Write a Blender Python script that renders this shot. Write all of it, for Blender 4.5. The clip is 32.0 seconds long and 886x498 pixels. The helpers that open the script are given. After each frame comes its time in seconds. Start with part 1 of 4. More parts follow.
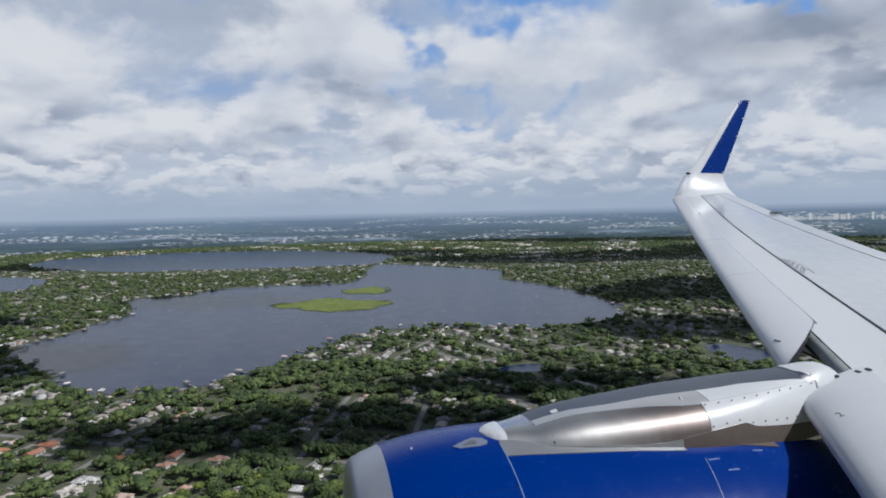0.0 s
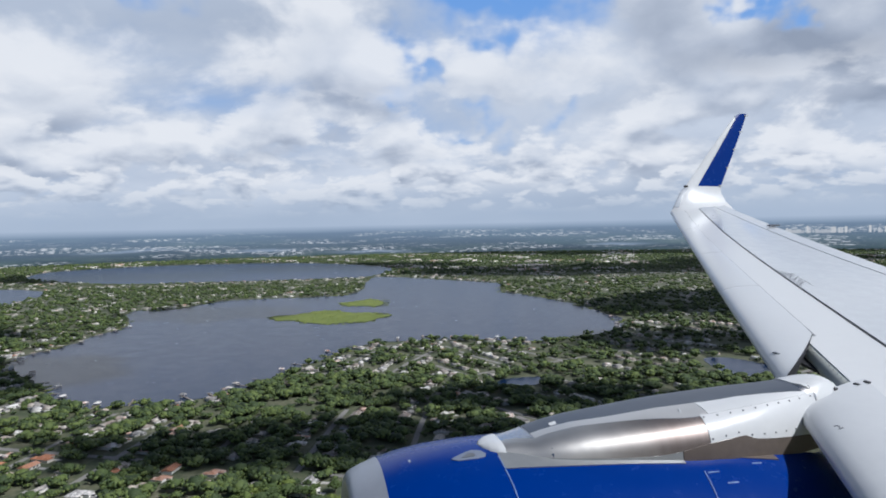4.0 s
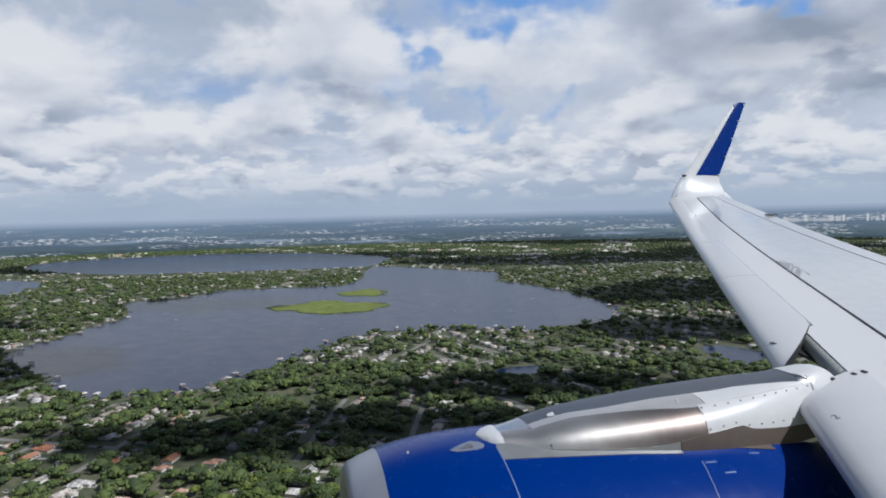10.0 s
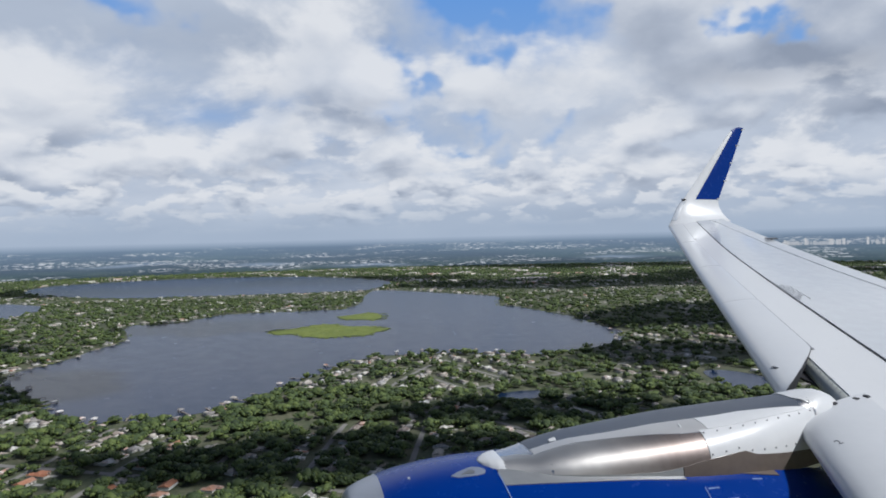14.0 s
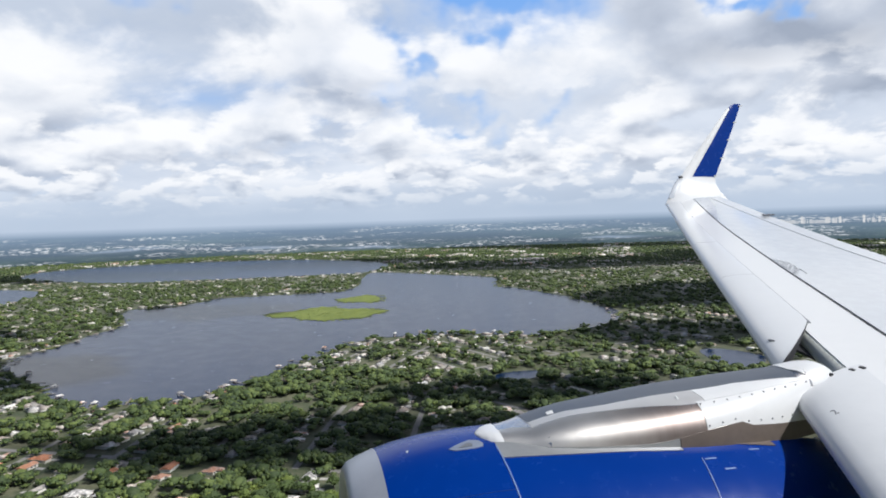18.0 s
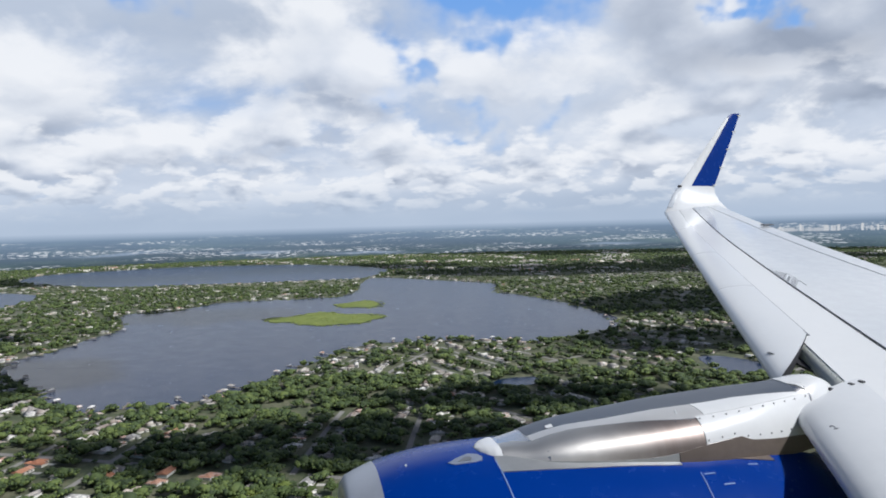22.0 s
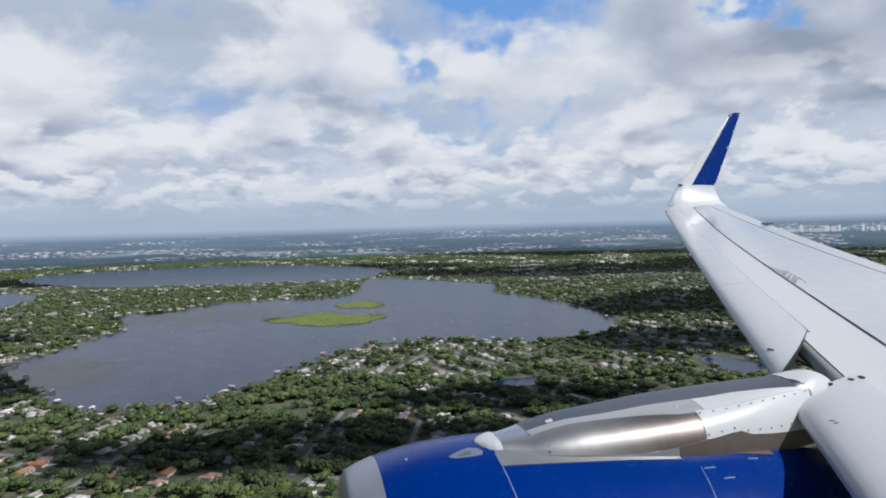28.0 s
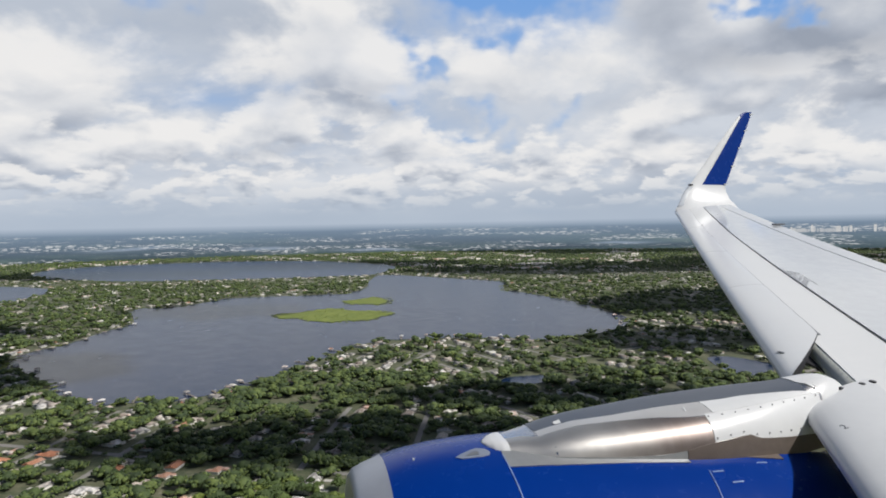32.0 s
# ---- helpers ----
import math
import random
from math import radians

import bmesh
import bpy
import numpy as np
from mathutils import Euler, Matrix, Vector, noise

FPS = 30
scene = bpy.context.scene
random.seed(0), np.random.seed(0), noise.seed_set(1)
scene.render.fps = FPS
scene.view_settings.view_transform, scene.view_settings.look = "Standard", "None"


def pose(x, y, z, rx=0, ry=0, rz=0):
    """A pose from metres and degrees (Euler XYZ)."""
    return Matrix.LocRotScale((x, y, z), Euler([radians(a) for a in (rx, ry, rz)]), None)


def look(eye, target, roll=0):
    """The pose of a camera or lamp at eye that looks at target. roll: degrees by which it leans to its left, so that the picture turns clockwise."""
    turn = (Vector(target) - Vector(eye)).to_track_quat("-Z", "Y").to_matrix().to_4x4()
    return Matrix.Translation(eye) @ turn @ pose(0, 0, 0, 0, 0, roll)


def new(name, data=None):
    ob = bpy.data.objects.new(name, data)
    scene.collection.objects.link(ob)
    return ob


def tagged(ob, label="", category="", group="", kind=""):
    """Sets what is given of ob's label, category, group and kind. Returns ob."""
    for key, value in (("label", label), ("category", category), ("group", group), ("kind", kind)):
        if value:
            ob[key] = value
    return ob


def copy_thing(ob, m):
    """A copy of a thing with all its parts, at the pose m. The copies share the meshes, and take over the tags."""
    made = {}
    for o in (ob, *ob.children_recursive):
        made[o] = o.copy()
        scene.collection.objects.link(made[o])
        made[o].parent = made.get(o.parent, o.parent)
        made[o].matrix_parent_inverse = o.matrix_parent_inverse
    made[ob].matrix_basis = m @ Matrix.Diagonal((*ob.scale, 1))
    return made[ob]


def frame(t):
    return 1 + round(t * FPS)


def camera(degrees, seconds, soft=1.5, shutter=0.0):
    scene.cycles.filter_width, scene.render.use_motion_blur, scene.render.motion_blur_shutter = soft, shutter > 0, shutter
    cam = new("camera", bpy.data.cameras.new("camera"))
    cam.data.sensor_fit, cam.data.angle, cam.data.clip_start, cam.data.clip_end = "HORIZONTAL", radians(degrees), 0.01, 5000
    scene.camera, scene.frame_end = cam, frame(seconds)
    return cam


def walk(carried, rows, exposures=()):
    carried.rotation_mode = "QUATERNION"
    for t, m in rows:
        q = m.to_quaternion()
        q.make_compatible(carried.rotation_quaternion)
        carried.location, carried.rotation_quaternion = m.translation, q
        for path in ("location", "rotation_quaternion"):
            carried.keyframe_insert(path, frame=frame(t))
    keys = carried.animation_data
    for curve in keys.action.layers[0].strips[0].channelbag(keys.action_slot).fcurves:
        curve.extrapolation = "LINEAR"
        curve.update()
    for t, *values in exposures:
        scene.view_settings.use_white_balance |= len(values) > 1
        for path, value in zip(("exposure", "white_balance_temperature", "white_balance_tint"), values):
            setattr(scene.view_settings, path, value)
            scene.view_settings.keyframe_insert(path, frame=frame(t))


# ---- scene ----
# The view from a seat of an airliner on approach: the eye sways and turns at one place beside the wing.
EYE = 200.0
cam = camera(68.8, 32.0, soft=1.85)
SWAY = [  # seconds, aside, outwards, up, pitch, roll, yaw
    (0.0, 0.005, 0.009, -0.003, -3.11, 1.30, 0.19),
    (0.5, 0.010, 0.018, 0.004, -4.17, 1.42, 0.22),
    (1.0, 0.012, 0.020, 0.007, -4.16, 1.48, 0.16),
    (1.5, 0.008, 0.015, 0.008, -3.58, 1.35, 0.13),
    (2.0, 0.008, 0.012, 0.007, -3.03, 1.36, 0.13),
    (2.5, 0.008, 0.012, 0.013, -2.74, 1.20, 0.10),
    (3.0, 0.003, 0.012, 0.013, -2.58, 1.15, 0.05),
    (3.5, 0.001, -0.001, -0.010, -2.09, 1.26, 0.07),
    (5.5, 0.004, 0.001, 0.010, -1.90, 0.90, -0.13),
    (6.0, 0.001, -0.002, 0.026, -1.40, 1.07, -0.24),
    (6.5, 0.004, 0.001, 0.009, -1.19, 1.18, -0.42),
    (7.0, 0.003, -0.002, 0.003, -1.02, 1.23, -0.37),
    (7.5, -0.001, -0.004, 0.007, -0.74, 1.26, -0.21),
    (8.0, -0.002, -0.005, 0.002, -0.82, 1.26, -0.15),
    (8.5, 0.006, -0.004, -0.002, -1.67, 1.54, -0.05),
    (9.0, 0.009, 0.007, 0.010, -2.67, 1.35, -0.01),
    (9.5, 0.005, 0.010, 0.005, -3.03, 1.40, -0.10),
    (10.0, 0.006, 0.016, 0.007, -2.93, 1.38, -0.13),
    (10.5, 0.008, 0.004, 0.002, -2.40, 1.41, -0.04),
    (11.0, 0.009, -0.003, 0.008, -1.98, 1.48, 0.00),
    (11.5, 0.006, -0.013, 0.002, -1.51, 1.64, 0.07),
    (12.0, 0.003, -0.008, -0.011, -1.85, 1.54, -0.08),
    (12.5, 0.007, 0.001, -0.020, -2.69, 1.52, -0.13),
    (13.0, 0.003, -0.002, -0.035, -2.65, 1.96, -0.03),
    (13.5, 0.001, -0.007, -0.008, -1.74, 1.57, -0.03),
    (14.0, -0.000, -0.016, 0.015, -0.84, 1.39, -0.09),
    (14.5, -0.007, -0.025, 0.003, -0.12, 1.71, -0.25),
    (15.0, -0.000, -0.021, 0.020, -0.36, 1.56, -0.26),
    (15.5, -0.004, -0.012, 0.022, -0.61, 1.78, -0.57),
    (17.5, 0.012, 0.024, -0.035, -3.73, 1.99, -0.47),
    (18.0, 0.006, 0.015, -0.051, -2.46, 1.88, -0.36),
    (18.5, -0.001, -0.005, -0.055, -1.37, 2.12, -0.23),
    (19.0, -0.007, -0.020, -0.029, -0.53, 1.65, 0.15),
    (19.5, -0.012, -0.015, 0.012, -0.59, 1.10, 0.20),
    (20.0, -0.004, -0.012, 0.020, -1.50, 1.50, 0.26),
    (20.5, -0.002, 0.003, 0.041, -1.43, 1.38, 0.30),
    (21.0, -0.006, 0.004, 0.016, -1.80, 1.68, -0.02),
    (21.5, -0.003, 0.004, 0.004, -2.30, 1.84, -0.22),
    (22.0, -0.001, 0.011, 0.013, -1.96, 1.58, -0.44),
    (22.5, -0.001, 0.013, 0.009, -1.29, 1.69, -0.71),
    (23.0, 0.004, 0.011, 0.010, -0.83, 1.63, -0.80),
    (23.5, 0.003, 0.009, -0.008, -1.17, 1.93, -1.07),
    (24.0, 0.000, 0.002, -0.020, -1.16, 2.05, -0.95),
    (24.5, -0.001, 0.002, -0.007, -0.51, 1.70, -0.75),
    (25.0, -0.004, -0.002, -0.004, -0.89, 1.85, -0.59),
    (25.5, -0.005, -0.003, 0.003, -1.41, 1.98, -0.47),
    (27.5, -0.005, 0.000, -0.023, -1.83, 1.53, -0.39),
    (28.0, -0.001, -0.002, -0.037, -1.91, 1.56, -0.39),
    (28.5, -0.007, -0.001, -0.018, -1.91, 1.16, -0.17),
    (29.0, -0.010, -0.008, -0.007, -1.01, 0.68, 0.00),
    (29.5, -0.015, -0.013, 0.004, -0.42, 0.36, 0.13),
    (30.0, -0.013, -0.008, 0.021, -0.55, 0.66, 0.32),
    (30.5, -0.012, 0.001, 0.023, -1.58, 0.66, 0.32),
    (31.0, -0.013, 0.003, 0.003, -2.15, 0.84, 0.29),
    (31.5, -0.008, 0.001, -0.002, -1.70, 0.91, 0.37),
    (32.0, -0.008, 0.003, -0.011, -2.15, 1.09, 0.35),
]
walk(cam, [(t, pose(x, y, EYE + z, 90 + pitch, roll, yaw)) for t, x, y, z, pitch, roll, yaw in SWAY],
     exposures=[(0.0, -0.3, 5900, 10), (2.0, -0.14, 5850, 10), (3.0, -0.1, 5850, 10), (6.0, -0.16, 5850, 10), (9.0, -0.22, 5900, 10), (12.0, -0.12, 5950, 10), (13.0, -0.01, 6000, 10), (14.0, -0.2, 5950, 10), (15.0, -0.3, 5850, 10), (18.0, 0.2, 6150, 10), (19.0, 0.02, 6050, 10), (21.0, -0.02, 6000, 10), (22.0, 0.03, 6000, 10), (24.0, -0.12, 6000, 10), (25.0, -0.34, 5900, 10), (28.0, -0.14, 5950, 10), (30.0, -0.2, 6200, 10), (31.0, -0.07, 6350, 10), (32.0, -0.05, 6400, 10)])

# ---- light: a high sun behind the eye, the sky all round ----
SUN = Vector((0.62, -0.31, 0.72)).normalized()
world = bpy.data.worlds.new("sky")
scene.world = world
world.use_nodes = True
wn = world.node_tree
sky = wn.nodes.new("ShaderNodeTexSky")
sky.sky_type, sky.sun_disc = "NISHITA", False
sky.sun_elevation, sky.sun_rotation = math.asin(SUN.z), math.atan2(SUN.x, SUN.y)
wn.links.new(sky.outputs[0], wn.nodes["Background"].inputs[0])
wn.nodes["Background"].inputs[1].default_value = 0.048
sun = new("sun", bpy.data.lights.new("sun", "SUN"))
sun.data.energy, sun.data.angle, sun.data.color = 4.2, radians(0.6), (1.0, 0.96, 0.89)
sun.matrix_world = look((0, 0, 900), Vector((0, 0, 900)) - SUN)


# ---- materials ----
def node(nt, kind, op="", clamp=False, curve="", **inputs):
    n = nt.nodes.new("ShaderNode" + kind)
    if op:
        n.operation = op
    if clamp:
        n.use_clamp = True
    if curve:
        n.interpolation_type = curve
    for key, value in inputs.items():
        s = n.inputs[int(key[1:])] if key[0] == "i" and key[1:].isdigit() else n.inputs[key]
        if isinstance(value, bpy.types.NodeSocket):
            nt.links.new(value, s)
        else:
            s.default_value = value
    return n


def math_node(nt, op, a, b=0.0, c=0.0, clamp=False):
    return node(nt, "Math", op=op, clamp=clamp, i0=a, i1=b, i2=c).outputs[0]


def ramp(nt, fac, *stops):
    n = node(nt, "ValToRGB", i0=fac)
    e = n.color_ramp.elements
    while len(e) < len(stops):
        e.new(0.5)
    for el, (p, col) in zip(e, stops):
        el.position, el.color = p, (*col, 1)
    return n.outputs[0]


def mix(nt, fac, a, b, mode="MIX"):
    n = nt.nodes.new("ShaderNodeMix")
    n.data_type, n.blend_type = "RGBA", mode
    for s, v in ((n.inputs[0], fac), (n.inputs[6], a), (n.inputs[7], b)):
        if isinstance(v, bpy.types.NodeSocket):
            nt.links.new(v, s)
        else:
            s.default_value = v if isinstance(v, float) else (*v, 1)
    return n.outputs[2]


def noise_tex(nt, vec, scale, detail=4.0, rough=0.55):
    return node(nt, "TexNoise", Vector=vec, Scale=scale, Detail=detail, Roughness=rough).outputs[0]


def material(name, stops, scale, rough=0.7, metal=0.0, bump=0.0, vary="", spread=0.35, fine=8.0, coat=0.0, bump_scale=0.0):
    """A surface whose colour runs over the stops by two scales of noise; vary: 'object' or 'island' shifts it piece by piece."""
    m = bpy.data.materials.new(name)
    m.use_nodes = True
    nt = m.node_tree
    b = nt.nodes["Principled BSDF"]
    vec = node(nt, "TexCoord").outputs["Object"]
    big, small = noise_tex(nt, vec, scale), noise_tex(nt, vec, scale * fine, 5.0, 0.65)
    fac = math_node(nt, "MULTIPLY_ADD", small, 0.45, math_node(nt, "MULTIPLY", big, 0.55))
    if vary:
        r = node(nt, "ObjectInfo").outputs["Random"] if vary == "object" else node(nt, "NewGeometry").outputs["Random Per Island"]
        fac = math_node(nt, "MULTIPLY_ADD", math_node(nt, "SUBTRACT", r, 0.5), spread * 2, fac, clamp=True)
    n = len(stops)
    col = ramp(nt, fac, *[(0.25 + 0.5 * i / max(1, n - 1) if not vary else i / max(1, n - 1), c) for i, c in enumerate(stops)])
    nt.links.new(col, b.inputs["Base Color"])
    b.inputs["Metallic"].default_value = metal
    nt.links.new(math_node(nt, "MULTIPLY_ADD", small, 0.2, rough - 0.1, clamp=True), b.inputs["Roughness"])
    b.inputs["Coat Weight"].default_value = coat
    if bump:
        bn = node(nt, "Bump", Strength=bump, Distance=0.3, Height=noise_tex(nt, vec, bump_scale or scale * fine, 4.0, 0.6))
        nt.links.new(bn.outputs[0], b.inputs["Normal"])
    return m


WHITE = material("white_paint", [(0.63, 0.64, 0.655), (0.71, 0.72, 0.73)], 0.5, 0.32, coat=0.25, fine=14)
SLAT_WHITE = material("slat_paint", [(0.55, 0.565, 0.59), (0.63, 0.645, 0.665)], 0.6, 0.34, coat=0.2, fine=12)
SKIN_GREY = material("wing_skin", [(0.50, 0.525, 0.56), (0.57, 0.595, 0.63)], 0.4, 0.22, coat=0.5, fine=10)
BLUE = material("blue_paint", [(0.0005, 0.026, 0.20), (0.0005, 0.031, 0.23)], 0.8, 0.25)
BLUE.node_tree.nodes["Principled BSDF"].inputs["IOR"].default_value = 1.3
SEAL_GREY = material("gap_grey", [(0.16, 0.17, 0.19), (0.24, 0.25, 0.27)], 5.0, 0.6)
TIP_GREY = material("tip_skin", [(0.36, 0.39, 0.44), (0.42, 0.45, 0.50)], 0.6, 0.3, coat=0.3, fine=10)
LIP = material("lip_metal", [(0.42, 0.445, 0.50), (0.50, 0.525, 0.58)], 2.0, 0.42, metal=0.55)
SILVER = material("brushed_metal", [(0.60, 0.585, 0.58), (0.70, 0.68, 0.67)], 0.5, 0.24, metal=1.0, fine=2.5)
# paler metal, the shoulder's sunlit highlight put into its colour
SHOULDER = material("sunlit_shoulder_metal", [(0.66, 0.65, 0.64), (0.78, 0.77, 0.76)], 0.8, 0.44, metal=0.6, fine=6)
# dark grey put in for the sky mirrored by the pylon's top
DECK_GREY = material("deck_sky_reflection", [(0.075, 0.088, 0.115), (0.105, 0.12, 0.15)], 0.6, 0.38, fine=9)
DECK_GREY.node_tree.nodes["Principled BSDF"].inputs["Specular IOR Level"].default_value = 0.22
VENT_GREY = material("vent_paint", [(0.17, 0.20, 0.27), (0.24, 0.27, 0.34)], 3.0, 0.45)
# flank metal with its brown reflection mixed into the colour towards the rear
FLANK_METAL = material("flank_reflection_metal", [(0.62, 0.60, 0.57), (0.74, 0.72, 0.69)], 0.8, 0.40, metal=0.85, fine=6)
nt = FLANK_METAL.node_tree
b = nt.nodes["Principled BSDF"]
plain_metal = b.inputs["Base Color"].links[0].from_socket
place = node(nt, "TexCoord").outputs["Object"]
aft = node(nt, "SeparateXYZ", i0=place).outputs[0]
aft = math_node(nt, "MULTIPLY_ADD", noise_tex(nt, place, 3.0), 0.5, aft)
streak = noise_tex(nt, node(nt, "VectorMath", op="MULTIPLY", i0=place, i1=(26.0, 2.0, 2.0)).outputs[0], 1.0, 3.0)
browned = node(nt, "MapRange", curve="SMOOTHSTEP", i0=aft, i1=2.35, i2=3.45, i3=0.0, i4=0.9).outputs[0]
brown_reflection = mix(nt, streak, (0.20, 0.155, 0.14), (0.30, 0.25, 0.23))
nt.links.new(mix(nt, browned, plain_metal, brown_reflection), b.inputs["Base Color"])
FLANGE = material("flange_metal", [(0.34, 0.35, 0.36), (0.46, 0.47, 0.48)], 2.0, 0.45, metal=0.6)
DULL_METAL = material("primer_metal", [(0.12, 0.098, 0.085), (0.19, 0.155, 0.135)], 2.0, 0.5, metal=0.35)
KHAKI = material("bare_nose_metal", [(0.60, 0.61, 0.55), (0.72, 0.73, 0.67)], 3.0, 0.5)
# unseen fuselage in a darkened colour, so that the bare metal mirrors dark
BELLY = material("darkened_fuselage", [(0.20, 0.17, 0.15), (0.26, 0.22, 0.20)], 0.3, 0.5)
DARK = material("dark_seal", [(0.015, 0.015, 0.02), (0.03, 0.03, 0.035)], 5.0, 0.6)
MARK = material("grey_marking", [(0.10, 0.11, 0.13), (0.16, 0.17, 0.19)], 8.0, 0.5)
WATER = material("lake_water", [(0.006, 0.017, 0.050), (0.010, 0.025, 0.070)], 0.004, 0.24, bump=0.05, bump_scale=0.35)
WATER.node_tree.nodes["Principled BSDF"].inputs["IOR"].default_value = 1.27
GROUND = material("ground_green", [(0.028, 0.046, 0.020), (0.062, 0.080, 0.040), (0.14, 0.140, 0.086), (0.34, 0.31, 0.25)], 0.03, 0.95, fine=7)
LEAF = material("tree_leaves", [(0.020, 0.036, 0.014), (0.060, 0.092, 0.025), (0.140, 0.180, 0.042)], 0.05, 0.75, vary="island", spread=0.42, fine=14)
LEAF_NEAR = material("near_tree_leaves", [(0.022, 0.040, 0.012), (0.070, 0.105, 0.020), (0.165, 0.205, 0.036)], 0.25, 0.75, vary="object", spread=0.42, fine=6, bump=0.6)
BARK = material("bark", [(0.06, 0.045, 0.035), (0.12, 0.09, 0.07)], 1.5, 0.9)
REED = material("marsh_reeds", [(0.09, 0.13, 0.026), (0.17, 0.21, 0.040), (0.26, 0.29, 0.06)], 0.035, 0.9, fine=7)
ROOFS = material("mixed_roofs", [(0.76, 0.72, 0.66), (0.38, 0.33, 0.29), (0.26, 0.21, 0.18), (0.60, 0.55, 0.49), (0.18, 0.17, 0.17), (0.84, 0.81, 0.77), (0.42, 0.20, 0.12)], 0.02, 0.75, vary="island", spread=0.5)
ROOF = material("shingle_roof", [(0.72, 0.68, 0.62), (0.34, 0.28, 0.24), (0.22, 0.17, 0.14), (0.56, 0.50, 0.44), (0.18, 0.17, 0.17), (0.84, 0.81, 0.77), (0.40, 0.19, 0.11)], 0.3, 0.8, vary="object", spread=0.5, bump=0.3)
WALLS = material("stucco_walls", [(0.62, 0.57, 0.49), (0.78, 0.75, 0.70), (0.84, 0.83, 0.80)], 0.05, 0.85, vary="object", spread=0.4)
TILE_ROOFS = material("terracotta_roofs", [(0.36, 0.15, 0.08), (0.46, 0.22, 0.13), (0.62, 0.56, 0.50), (0.40, 0.18, 0.10), (0.74, 0.72, 0.69)], 0.1, 0.8, vary="object", spread=0.5, bump=0.3)
ASPHALT = material("street_asphalt", [(0.20, 0.19, 0.18), (0.30, 0.285, 0.27)], 0.05, 0.9, fine=12)
CONCRETE = material("pale_concrete", [(0.42, 0.40, 0.37), (0.55, 0.53, 0.50)], 0.1, 0.9)
DOCK_WOOD = material("weathered_dock", [(0.16, 0.13, 0.11), (0.30, 0.26, 0.22)], 0.5, 0.9)
STENCIL = material("faded_stencil", [(0.36, 0.37, 0.39), (0.47, 0.48, 0.50)], 8.0, 0.5)
CAR_PAINT = material("car_paint", [(0.75, 0.75, 0.75), (0.08, 0.08, 0.09), (0.35, 0.36, 0.38), (0.30, 0.04, 0.03), (0.05, 0.09, 0.22), (0.6, 0.58, 0.54)], 0.5, 0.3, vary="object", spread=0.5, coat=0.4)
CLOUD = material("cloud_white", [(0.82, 0.83, 0.85), (0.9, 0.9, 0.91)], 0.004, 1.0)


# ---- building helpers ----
def mesh_from(name, verts, faces, smooth=False):
    me = bpy.data.meshes.new(name)
    me.from_pydata([tuple(v) for v in verts], [], [tuple(f) for f in faces])
    me.update()
    if smooth:
        me.shade_smooth()
    return me


def attach(name, me, mat, parent, label=""):
    ob = new(name, me)
    if not me.materials:
        me.materials.append(mat)
    if parent:
        ob.parent = parent
    return tagged(ob, label)


def part(name, bm, mat, parent, label="", smooth=False):
    me = bpy.data.meshes.new(name)
    bmesh.ops.recalc_face_normals(bm, faces=bm.faces)
    bm.to_mesh(me)
    bm.free()
    if smooth:
        me.shade_smooth()
        me.set_sharp_from_angle(angle=radians(48))
    return attach(name, me, mat, parent, label)


def thing(name, m, label, category, group="", kind=""):
    ob = new(name)
    ob.matrix_world = m
    return tagged(ob, label, category, group, kind)


def grid_shell(rings, closed=True, caps=True):
    """A bmesh lofted through rings of points."""
    bm = bmesh.new()
    vs = [[bm.verts.new(p) for p in ring] for ring in rings]
    n = len(rings[0])
    for r0, r1 in zip(vs, vs[1:]):
        for i in range(n if closed else n - 1):
            j = (i + 1) % n
            bm.faces.new((r0[i], r0[j], r1[j], r1[i]))
    if caps and closed:
        bm.faces.new(vs[0]), bm.faces.new(vs[-1])
    return bm


def add_box(bm, c, size, m=None):
    x, y, z = (s / 2 for s in size)
    vs = [bm.verts.new((m or Matrix()) @ (Vector(c) + Vector((i * x, j * y, k * z)))) for i in (-1, 1) for j in (-1, 1) for k in (-1, 1)]
    for f in ((0, 1, 3, 2), (4, 6, 7, 5), (0, 4, 5, 1), (2, 3, 7, 6), (0, 2, 6, 4), (1, 5, 7, 3)):
        bm.faces.new([vs[i] for i in f])


def box(c, size, m=None):
    bm = bmesh.new()
    add_box(bm, c, size, m)
    return bm


# ---- sky and distance: a far glowing backdrop with broken cumulus over a hazy plain ----
FAR = 4850.0


